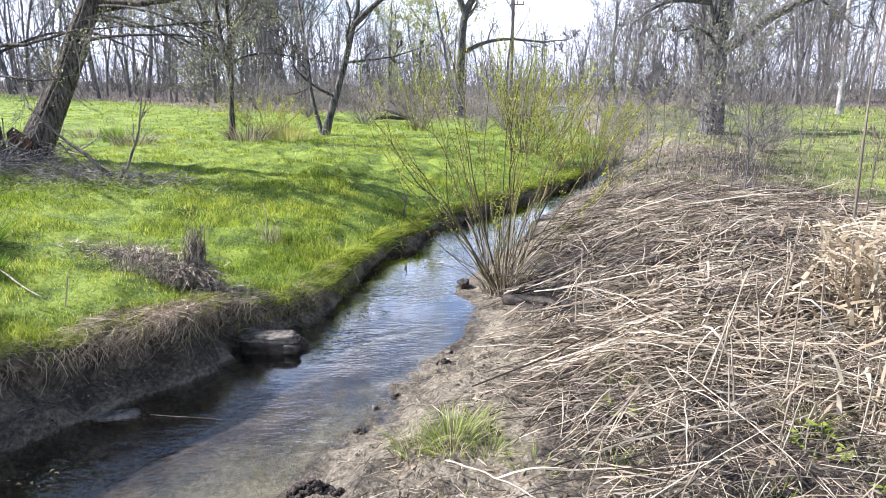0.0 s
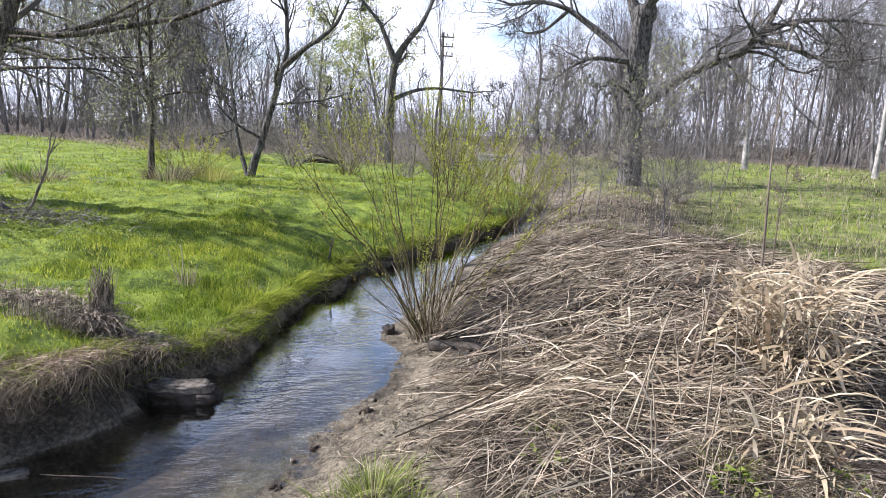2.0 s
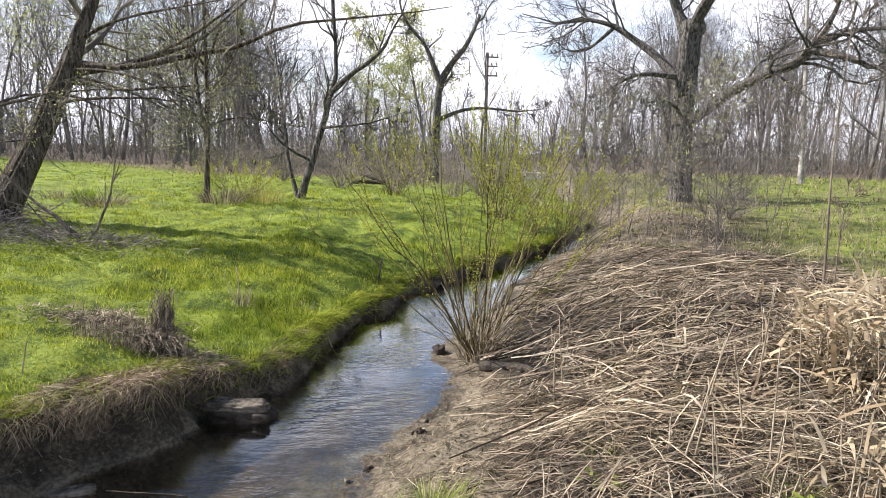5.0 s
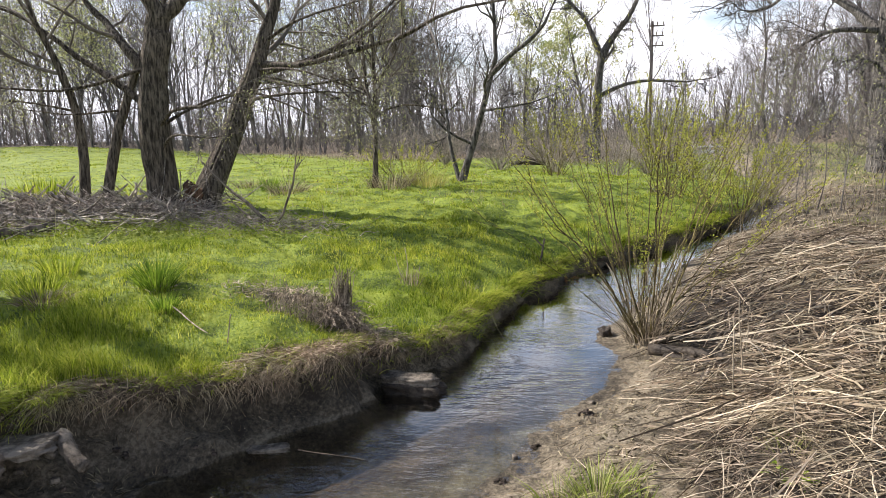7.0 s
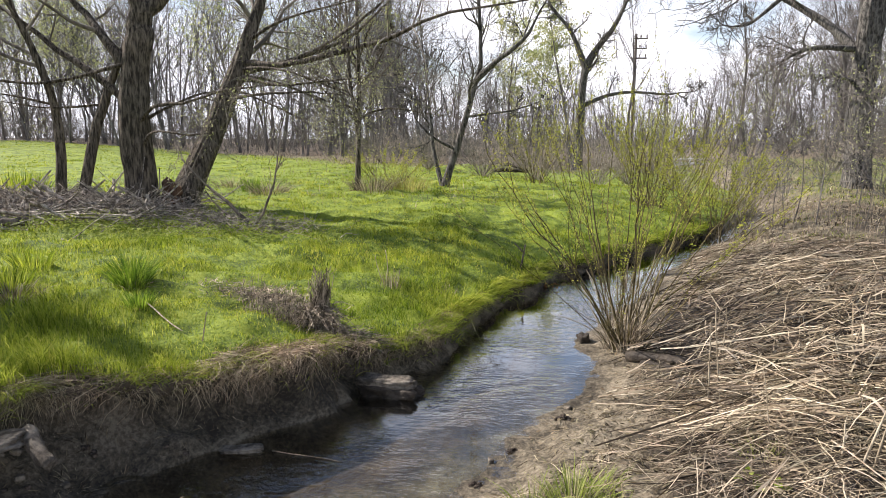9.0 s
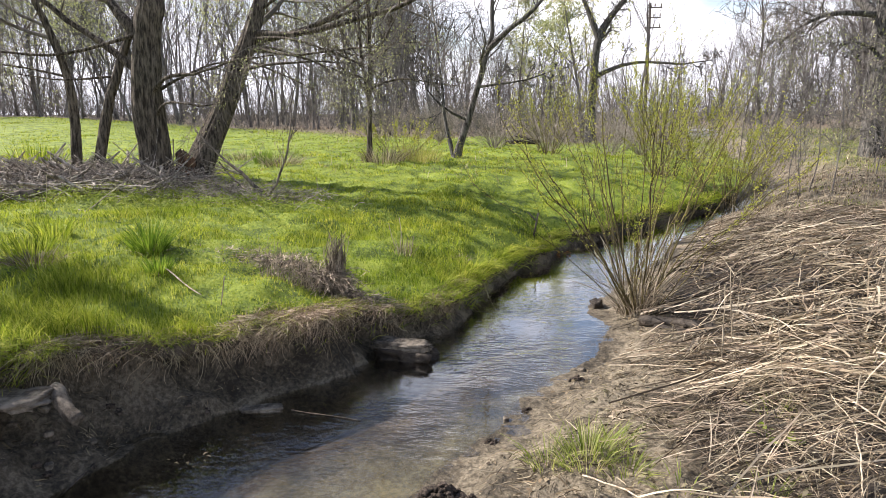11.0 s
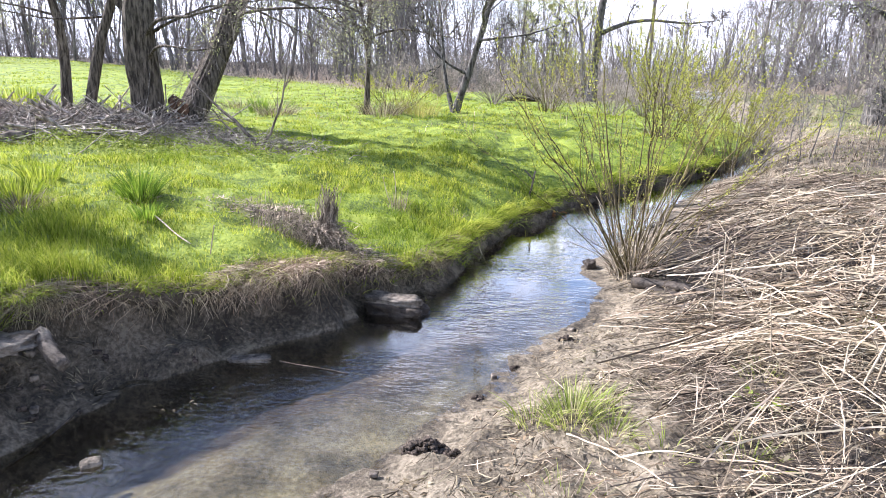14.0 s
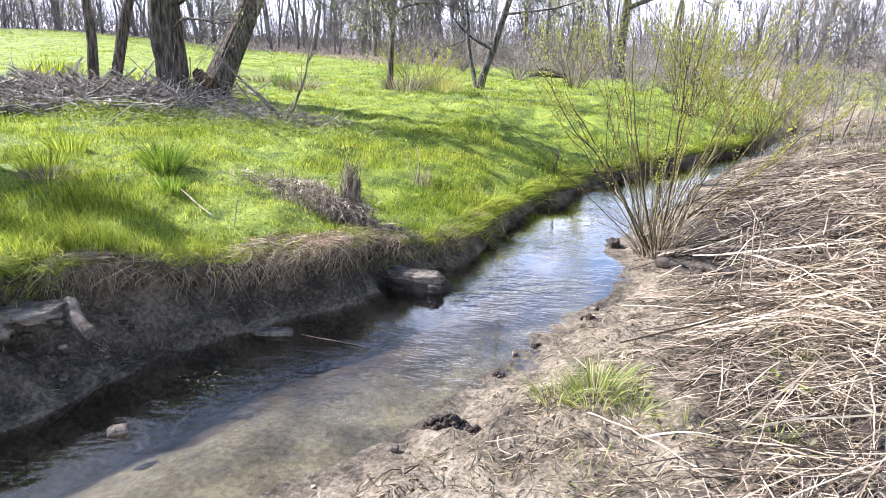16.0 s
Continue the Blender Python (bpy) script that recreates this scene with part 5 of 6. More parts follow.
def build_meadow_things():
    tuft("rush_tuft", -3.26, 5.09, 420, 0.30, 0.30, M_RUSH, "dense dark green rush tuft in the meadow", 1, 0.0032, 0.75, dry=90)
    tuft("rush_tuft", -2.78, 4.41, 160, 0.17, 0.20, M_RUSH, "small green rush tuft beside a dry stalk", 2, 0.0035, 0.5, dry=40)
    tuft("rush_tuft", -4.45, 5.45, 240, 0.22, 0.36, M_GRASS, "loose bright green grass tuft", 3, 0.004, 0.6)
    tuft("rush_tuft", -5.6, 13.2, 120, 0.35, 0.4, M_RUSH, "small green rush tuft in the meadow", 4, 0.008, 0.4)
    tuft("rush_tuft", -9.6, 11.6, 320, 0.45, 1.2, M_GRASS, "tall loose grass tuft behind the brushwood", 5, 0.009, 0.4)
    tuft("rush_tuft", -4.0, 4.6, 200, 0.2, 0.4, M_GRASS, "loose bright green grass tuft", 6, 0.004, 0.6)
    tuft("dry_grass_clump", -3.75, 4.35, 260, 0.13, 0.42, M_ROOTS, "matted brown dry grass clump in the meadow", 7, 0.0035, 1.3)
    tuft("dry_grass_clump", -4.9, 12.4, 320, 0.34, 0.9, M_STRAW, "pale dry grass clump in the meadow", 8, 0.0035, 1.2)
    tuft("dry_grass_clump", -3.1, 13.5, 320, 0.45, 1.0, M_STRAW, "pale dry grass clump round the young tree's foot", 19, 0.0035, 0.9)
    tuft("dry_grass_clump", -2.4, 14.0, 260, 0.5, 1.0, M_TANGRASS, "yellow-tan dry grass clump beside the young tree", 20, 0.0035, 0.8)
    tuft("dry_grass_clump", -6.3, 13.9, 200, 0.30, 0.9, M_STRAW, "pale dry grass clump in the meadow", 9, 0.0035, 1.2)
    tuft("dry_grass_clump", -0.75, 6.7, 90, 0.10, 0.3, M_ROOTS, "matted brown dry grass clump in the meadow", 10, 0.003, 1.3)
    tuft("dry_grass_clump", -1.28, 6.3, 60, 0.20, 0.22, M_STRAW, "thin pale dead weeds standing in the grass", 11, 0.0025, 0.45)
    for i, (x, y, h) in enumerate(((-1.34, 6.35, 0.36), (-1.22, 6.28, 0.22), (-1.40, 6.45, 0.30), (-2.15, 4.1, 0.22), (-5.95, 7.3, 0.35), (-3.0, 8.9, 0.3))):
        lean_by = 0.06 * math.sin(i * 2.3)
        log("dead_stalk", on_ground(x, y), on_ground(x, y) + Vector((lean_by, 0.02, h)), 0.005, M_DRYSTEM, "thin pale dead weed stalk standing in grass", i, "weed stalk", 5, 0.05, "weed stalks")
    log("dry_straw", on_ground(-2.74, 4.37, -0.06), on_ground(-2.28, 4.14, -0.05), 0.006, M_DRYSTEM, "pale dry straw lying on the grass", 5, "stalk", 5)
    log("dry_straw", on_ground(-0.55, 6.55, -0.05), on_ground(-0.32, 6.15, -0.06), 0.006, M_DRYSTEM, "pale dry straw lying on the grass", 6, "stalk", 5)
    # broken fork of wood standing in the grass
    s = thing("broken_stake", on_ground(0.0, 8.28), "short dark broken stake standing in the grass", "stake")
    part("post", log("post", (0, 0, -0.05), (0.07, 0.0, 0.36), 0.015, M_DEADWOOD, "", 4, "", 8).data, s)
    part("spur", log("spur", (0.05, 0.0, 0.26), (-0.06, 0.01, 0.37), 0.010, M_DEADWOOD, "", 5, "", 7).data, s)
    for o in [o for o in scene.objects if o.name.split(".")[0] in ("post", "spur") and o.parent is None]:
        bpy.data.objects.remove(o)


build_meadow_things()


tuft("dry_grass_clump", -2.36, 3.02, 60, 0.07, 0.16, M_ROOTS, "small slipped tuft of dead grass on the bank's face", 13, 0.002, 1.3)
tuft("dry_grass_clump", 0.95, 5.72, 220, 0.34, 0.42, M_STRAW, "pale dry grass tangled round the willow shrub's foot", 12, 0.003, 0.9)


def dead_clump():
    """Mound of collapsed dead weeds on the bank, with an upright bundle at one end."""
    g = np.random.default_rng(23)
    c = on_ground(-1.60, 4.95, 0)
    base = thing("dead_weed_mound", c, "collapsed mound of grey-brown dead weeds with one upright end", "dead weeds")

    def stems(n, x0, x1, y0, y1, tall, out, droop, lean, wob=0.008):
        a = g.uniform(0, 6.283, n)
        d = np.stack([np.cos(a), np.sin(a), 0 * a], -1)
        x, y = g.uniform(x0, x1, n), g.uniform(y0, y1, n)
        root = np.stack([x, y, height(x + c.x, y + c.y) - c.z - 0.02], -1)
        h = tall * (0.5 + 0.6 * g.random(n))
        s = np.linspace(0, 1, 7)
        line = np.stack([root + d * (out * h * (0.3 + g.random(n)) * u)[:, None] + np.array([lean[0], lean[1], 0]) * (h * u)[:, None] + np.array([0, 0, 1.0]) * (h * (u - droop * u * u))[:, None] for u in s], 1) + g.normal(size=(n, 7, 3)) * wob
        floor_z = height(line[..., 0] + c.x, line[..., 1] + c.y) - c.z
        line[..., 2] = np.maximum(line[..., 2], floor_z - 0.01)
        return line

    core = stems(130, -0.06, 0.05, -0.05, 0.05, 0.50, 0.13, 0.06, (0.10, 0.0), 0.012)
    skirt = stems(210, -0.12, 0.10, -0.08, 0.06, 0.62, 0.36, 0.85, (0.1, -0.22), 0.014)
    sag = stems(50, -0.30, 0.02, -0.10, 0.05, 0.42, 0.45, 0.6, (0.05, -0.1), 0.014)
    lattice = stems(60, -0.55, -0.08, -0.26, 0.0, 0.36, 0.18, 0.12, (0.08, 0.0), 0.006)
    cross = stems(30, -0.50, -0.05, -0.24, 0.0, 0.36, 0.9, 0.55, (0.5, 0.0), 0.008)
    trail = stems(200, 0.0, 0.42, -0.14, 0.04, 0.17, 0.9, 0.7, (0.8, -0.2), 0.014)
    for nm, l, w in (("upright_core", core, 0.0045), ("hanging_thatch", skirt, 0.004), ("slumped_mat", sag, 0.0042), ("thin_fringe", lattice, 0.0028), ("loose_weave", cross, 0.0024), ("trailing_mat", trail, 0.0036)):
        tagged(part(nm, quick_mesh(nm, *tubes(l, np.full(l.shape[:2], w) * np.linspace(1, 0.5, 7), 3), M_DEADWEED), base), kind="stuff")
    n = 1300
    x, y = -2.15 + 0.30 * g.normal(size=n), 5.30 + 0.15 * g.normal(size=n)
    a = g.uniform(0, 6.283, n)
    c2 = np.stack([x, y, height(x, y) + 0.015 + 0.035 * g.random(n)], -1)
    d = np.stack([np.cos(a), np.sin(a), 0.3 * g.normal(size=n)], -1)
    side = unit(np.cross(d, [0, 0, 1.0]))
    ln = (0.008 + 0.028 * g.random(n))[:, None]
    stuff("straw_patch", strips(np.stack([c2 - d * ln, c2, c2 + d * ln], 1), ln * np.array([0.1, 0.16, 0.06]), side), M_STRAW, "flattened patch of bleached dead leaves in the grass", "dead leaves", False)


M_DEADWEED = bark("dead_weed", (0.08, 0.065, 0.05), (0.42, 0.355, 0.28), 26, (1, 1, 0.2), 0)
dead_clump()


def brushwood():
    """Sticks and dead stems heaped round the foot of the willow."""
    g = np.random.default_rng(37)
    n = 3000
    x, y = -7.2 + 1.5 * g.normal(size=n), 8.7 + 0.62 * g.normal(size=n)
    x = np.where(x > -4.9, -9.8 - x, x)
    y = y + 0.35 * ease((x + 6.6) / 1.0)
    heap = 0.10 * np.exp(-((x + 6.6) ** 2 / 3.5 + (y - 8.6) ** 2 / 0.5)) + 0.13
    a = 0.15 + g.normal(size=n) * 1.1
    ln = 0.2 + 0.9 * g.random(n) ** 1.5
    d = np.stack([np.cos(a), np.sin(a), 0.40 * g.normal(size=n)], -1)
    c = np.stack([x, y, height(x, y) + heap * g.random(n) + 0.02], -1)
    s = np.linspace(-0.5, 0.5, 5)
    side = unit(np.cross(d, [0, 0, 1.0]))
    curve = 0.12 * g.normal(size=n)
    line = np.stack([c + d * (ln * u)[:, None] + side * (curve * ln * (4 * u * u - 0.5))[:, None] for u in s], 1)
    line[..., 2] = np.maximum(line[..., 2], height(line[..., 0], line[..., 1]) + 0.004)
    r = (0.005 + 0.022 * g.random(n) ** 4)[:, None] * np.linspace(1, 0.5, 5)
    stuff("brushwood", tubes(line, r, 4), M_BRUSH, "heap of grey dead sticks round the foot of the willow", "brushwood")
    n = 520
    x, y = -3.9 + 0.6 * g.normal(size=n), 8.35 + 0.32 * g.normal(size=n)
    a = g.uniform(0, 6.283, n)
    ln = 0.15 + 0.4 * g.random(n)
    d = np.stack([np.cos(a), np.sin(a), 0.2 + 0.25 * g.normal(size=n)], -1)
    c = np.stack([x, y, height(x, y) + 0.03 + 0.10 * g.random(n)], -1)
    line = np.stack([c + d * (ln * u)[:, None] + 0.02 * g.normal(size=(n, 3)) for u in s], 1)
    line[..., 2] = np.maximum(line[..., 2], height(line[..., 0], line[..., 1]) + 0.004)
    stuff("twig_heap", tubes(line, (0.003 + 0.003 * g.random(n))[:, None] * np.linspace(1, 0.5, 5), 3), M_BRUSH, "low heap of dead twigs on the meadow", "twigs")


M_BRUSH = bark("grey_brush", (0.12, 0.106, 0.092), (0.48, 0.432, 0.378), 14, (1, 1, 0.3), 0)
brushwood()
log("fallen_log", on_ground(-6.75, 6.75, -0.05), on_ground(-6.15, 7.55, -0.06), 0.06, M_DEADWOOD, "dark rotting log half sunk in the grass", 3)
log("fallen_log", on_ground(-5.2, 8.75, -0.06), on_ground(-4.5, 8.85, -0.05), 0.045, M_DEADWOOD, "dark broken piece of wood among the brushwood", 4)
M_REDWOOD = bark("reddish_wood", (0.05, 0.03, 0.02), (0.22, 0.13, 0.085), 14, (1, 1, 0.2), 0.8, 0.03)
log("old_stump", on_ground(-5.34, 9.42), on_ground(-5.26, 9.5) + Vector((0, 0, 0.40)), 0.17, M_REDWOOD, "reddish broken stump between the willow's stems", 8, "stump")


def fallen_branch(place, tips, label, seed):
    g = np.random.default_rng(seed)
    base = thing("fallen_branch", place, label, "branch")
    ls = []
    for i, (pts, r) in enumerate(tips):
        p = spline(pts, 14) + g.normal(size=(14, 3)) * 0.006
        part("branch", quick_mesh("branch", *tubes(p[None], np.linspace(r, r * 0.35, 14)[None], 7), M_DEADWOOD), base)
        ls.append(p)
    ls = np.stack(ls)
    l1, r1 = sprout(ls, np.full(ls.shape[:2], 0.012), 6, 0.3, 45, 0.3, 0.6, 5, 0.15, 0.1, 0.4, g)
    tagged(part("crown", quick_mesh("crown", *tubes(l1, np.maximum(r1, 0.003), 4), M_DEADWOOD), base), kind="stuff")


fallen_branch(on_ground(-3.49, 8.14), [([(0.0, 0, -0.03), (0.22, 0.02, 0.35), (0.36, 0.0, 0.72), (0.42, 0.02, 1.05)], 0.02),
                                       ([(0.05, 0.1, -0.02), (-0.35, 0.2, 0.32), (-0.75, 0.35, 0.58), (-1.15, 0.5, 0.92)], 0.028),
                                       ([(0.0, 0.15, 0.0), (-0.5, 0.35, 0.2), (-0.9, 0.55, 0.5)], 0.02),
                                       ([(-0.1, -0.05, 0.02), (0.15, -0.2, 0.05), (0.3, -0.3, 0.03)], 0.012)], "bare fallen branch propped up in the meadow", 5)


def weeds():
    """Low broad-leaved young plants near the willow."""
    g = np.random.default_rng(51)
    n = 11000
    x, y = -5.4 + 1.7 * g.normal(size=n), 7.75 + 0.42 * g.normal(size=n)
    z = height(x, y) + 0.03 + 0.10 * g.random(n)
    a = g.uniform(0, 6.283, n)
    d = unit(np.stack([np.cos(a), np.sin(a), 0.5 * g.normal(size=n)], -1))
    side = unit(np.cross(d, np.stack([0.4 * g.normal(size=n), 0.4 * g.normal(size=n), np.ones(n)], -1)))
    s = (0.008 + 0.014 * g.random(n))[:, None]
    c = np.stack([x, y, z], -1)
    stuff("young_weeds", strips(np.stack([c, c + d * s, c + d * s * 2], 1), s * np.array([0.12, 0.45, 0.08]), side), M_WEED, "low yellow-green young weeds beside the brushwood", "weeds", False)


M_WEED = blade("young_weeds", [(0.14, 0.20, 0.03), (0.28, 0.34, 0.05), (0.36, 0.38, 0.12)], 0.35)
weeds()

# ---- things in and beside the water ----
M_DARKWOOD = bark("dark_damp_wood", (0.03, 0.025, 0.02), (0.11, 0.09, 0.07), 12, (1, 1, 0.25), 0.4, 0.01)
M_CLOD = plain_rough("crumbly_soil", (0.025, 0.02, 0.015), (0.14, 0.11, 0.088), 60, 0.95, 1.0, 0.02)
M_DARKMUD = plain_rough("wet_wood", (0.015, 0.012, 0.009), (0.06, 0.048, 0.036), 22, 0.6, 0.8, 0.02)
# dark lump added for the shaded underside of the pale block above
stone("stone_block", (-0.93, 4.55, 0.0), (0.42, 0.2, 0.16), 7.0, M_DARKMUD, "dark block added as the shade under a paler stone", -6, "stone", 0.3, crumb=0.14)
stone("stone_block", (-0.95, 4.55, 0.095), (0.40, 0.15, 0.075), 2.0, M_STONE, "rough grey-brown stone block at the foot of the bank", -4, "stone", 0.34, crumb=0.16)
stone("flat_stone", (-1.66, 3.57, 0.0), (0.24, 0.09, 0.04), 3.0, M_STONE, "flat pale stone lying at the water's edge", 12, "stone", 0.3)
stone("wet_stub", (0.60, 6.0, 0.03), (0.09, 0.12, 0.11), 4.0, M_DARKMUD, "dark wet lump of wood at the water's edge", 20, "stump", 0.4, crumb=0.25)
stone("water_stone", (-1.91, 2.40, -0.005), (0.09, 0.06, 0.06), 5.0, M_STONE, "small stone breaking the water", 30)


def mud_clod(x, y, wide, high, seed):
    """A heap of crumbled soil."""
    g = np.random.default_rng(seed)
    bm = bmesh.new()
    for i in range(90):
        a, rr = g.uniform(0, 6.283), math.sqrt(g.random())
        size = wide * g.uniform(0.06, 0.2)
        top = high * (1 - rr ** 1.6) * g.uniform(0.3, 1.0)
        made = bmesh.ops.create_icosphere(bm, subdivisions=2, radius=1.0)["verts"]
        c = Vector((math.cos(a) * rr * wide * 0.5, math.sin(a) * rr * wide * 0.38, top))
        stretch = Vector((g.uniform(0.7, 1.2), g.uniform(0.7, 1.2), g.uniform(0.5, 0.9)))
        off = Vector(g.normal(size=3) * 9)
        for v in made:
            d = v.co.copy()
            d *= 1 + 0.7 * noise.noise(d * 1.8 + off) + 0.4 * noise.noise(d * 5 + off)
            v.co = c + Vector((d.x * stretch.x, d.y * stretch.y, d.z * stretch.z)) * size * 0.5
    me = bpy.data.meshes.new("mud_clod")
    bm.to_mesh(me), bm.free()
    me.polygons.foreach_set("use_smooth", [True] * len(me.polygons))
    me.materials.append(M_CLOD)
    ob = new("mud_clod", me)
    ob.matrix_basis = Matrix.Translation(on_ground(x, y, 0.01))
    return tagged(ob, "crumbly dark clod of mud on the bank", "clod", "mud clods")


mud_clod(-0.42, 2.72, 0.23, 0.09, 1)
mud_clod(-0.28, 2.66, 0.13, 0.05, 2)
mud_clod(-0.22, 3.3, 0.10, 0.03, 3)
mud_clod(0.30, 4.15, 0.12, 0.04, 4)
mud_clod(-0.02, 3.75, 0.10, 0.03, 5)
for i, (x, y, s) in enumerate(((-2.63, 2.96, 0.06), (-2.52, 2.84, 0.05), (-1.98, 2.62, 0.11), (-2.42, 2.70, 0.05), (-2.36, 2.95, 0.045), (-2.70, 2.82, 0.05), (-2.30, 2.5, 0.06), (-0.15, 3.6, 0.04), (0.35, 4.4, 0.05), (-0.62, 2.5, 0.04))):
    stone("pebble", on_ground(x, y, -0.2 * s), (s, s * 0.8, s * 0.6), 10.0 + i, M_PALESTONE if i % 2 else M_STONE, "small pale pebble on the mud", 40 * i, "pebble", 0.2, "pebbles")
stone("broken_slab", (-2.60, 2.76, 0.385), (0.30, 0.22, 0.055), 31.0, M_PALESTONE, "pale broken slab sticking out under the turf", 10, "slab", 0.35)
stone("broken_slab", (-2.76, 2.64, 0.33), (0.22, 0.22, 0.09), 32.0, M_STONE, "dull grey slab under the turf", 35, "slab", 0.3)
log("wood_block", (-2.50, 2.90, 0.385), (-2.27, 2.77, 0.285), 0.044, M_PALESTONE, "pale weathered end of timber jutting from the bank", 6, "timber", 12, 0.03)
crumb_rng = np.random.default_rng(44)
for i in range(24):
    x, y = crumb_rng.uniform(-2.65, -1.75), crumb_rng.uniform(2.5, 3.5)
    if 0.02 < float(banks(x, y)[0]) < 0.45:
        w = crumb_rng.uniform(0.018, 0.05)
        stone("soil_crumb", on_ground(x, y, -0.15 * w), (w, w * 0.8, w * 0.6), 50.0 + i, M_CLOD, "small dark crumb of soil on the bank's face", 50 * i, "clod", 0.35, "soil crumbs")
log("stick", on_ground(-2.33, 2.36, -0.012), on_ground(-2.24, 2.88, -0.012), 0.008, M_DARKWOOD, "thin dark stick lying on the mud", 7, "stick", 7)
log("stick", (-1.46, 3.6, 0.006), (-1.02, 3.46, 0.001), 0.0045, M_DARKWOOD, "thin dark stick lying in the water", 8, "stick", 7)
log("rotten_log", on_ground(0.93, 5.38, -0.02), on_ground(1.47, 4.58, -0.015), 0.048, M_DARKMUD, "dark rotten log half sunk in mud under the dry reeds", 9)
log("rotten_log", on_ground(0.98, 5.22, 0.0), on_ground(1.34, 4.62, 0.0), 0.036, M_DARKMUD, "dark muddy log half sunk at the willow's foot", 10)


def water_leaves():
    g = np.random.default_rng(61)
    for i in range(9):
        x, y = -1.80 + 0.10 * g.normal(), 2.96 + 0.07 * g.normal()
        k = 7
        s = np.linspace(0, 1, k)
        ln, a = 0.018 + 0.022 * g.random(), g.uniform(0, 6.283)
        d = np.array([math.cos(a), math.sin(a), 0])
        line = np.array([x, y, 0.006])[None] + d * (s * ln)[:, None] + np.array([0, 0, 1]) * (0.012 * np.sin(s * 3.14) * g.random())[:, None]
        w = 0.22 * ln * np.sin(np.pi * np.clip(s, 0.05, 0.97)) ** 0.8
        me = quick_mesh("floating_leaf", *strips(line[None], w[None], np.array([[-d[1], d[0], 0.1]])), M_LITTER)
        tagged(new("floating_leaf", me), "pale dead leaf caught in the shallow water", "leaf", "floating leaves")


water_leaves()
M_SEDGE = blade("fresh_sedge", [(0.14, 0.19, 0.035), (0.28, 0.33, 0.07), (0.42, 0.43, 0.15), (0.55, 0.48, 0.30)], 0.4)
for i, (x, y, n, h, sp) in enumerate(((0.26, 2.88, 210, 0.17, 0.30), (0.08, 2.92, 110, 0.14, 0.26), (0.40, 3.02, 90, 0.13, 0.24), (0.42, 2.76, 80, 0.12, 0.24), (1.95, 2.67, 90, 0.14, 0.3), (2.05, 2.25, 60, 0.12, 0.3),
                                      (1.21, 3.2, 60, 0.10, 0.25), (0.91, 2.42, 60, 0.10, 0.25), (0.62, 2.55, 40, 0.08, 0.25), (1.5, 2.15, 40, 0.09, 0.2), (0.2, 2.2, 60, 0.08, 0.4))):
    tuft("grass_tuft", x, y, n, h, sp, M_SEDGE, "fresh light green grass tuft growing through the mud", 70 + i, 0.0023, 1.0, dry=n // 3, group="bank grass tufts")


def weed_plant(x, y, count, spread, seed):
    """A low leafy weed."""
    g = np.random.default_rng(seed)
    c = on_ground(x, y, 0)
    base = thing("weed_plant", c, "low fresh green leafy weed among dry stalks", "weed", "green weeds in the reeds")
    a, rr = g.uniform(0, 6.283, count), spread * np.sqrt(g.random(count))
    px, py = np.cos(a) * rr, np.sin(a) * rr
    top = np.stack([px, py, height(x + px, y + py) - c.z + 0.03 + 0.10 * g.random(count) * (1 - rr / spread)], -1)
    root = top * np.array([0.7, 0.7, 0.0]) - np.array([0, 0, 0.02])
    stem = np.stack([root, 0.5 * (root + top), top], 1)
    tagged(part("stem_mass", quick_mesh("stem_mass", *tubes(stem, np.full((count, 3), 0.0014), 3), M_RUSH), base), kind="stuff")
    d = unit(np.stack([np.cos(a + g.normal(size=count)), np.sin(a + g.normal(size=count)), 0.3 * g.normal(size=count)], -1))
    side = unit(np.cross(d, np.stack([0.3 * g.normal(size=count), 0.3 * g.normal(size=count), np.ones(count)], -1)))
    ln = (0.02 + 0.03 * g.random(count))[:, None]
    line = np.stack([top, top + d * ln * 0.4, top + d * ln * 0.8, top + d * ln], 1)
    part("foliage", quick_mesh("foliage", *strips(line, ln * np.array([0.08, 0.3, 0.22, 0.03]), side), M_WEED, False), base)


for i, (x, y, n, sp) in enumerate(((2.06, 2.08, 120, 0.16), (2.22, 2.2, 90, 0.14), (1.9, 2.5, 40, 0.12), (2.4, 2.45, 60, 0.14), (2.0, 3.9, 30, 0.1), (1.1, 2.9, 24, 0.1))):
    weed_plant(x, y, n, sp, 500 + i)


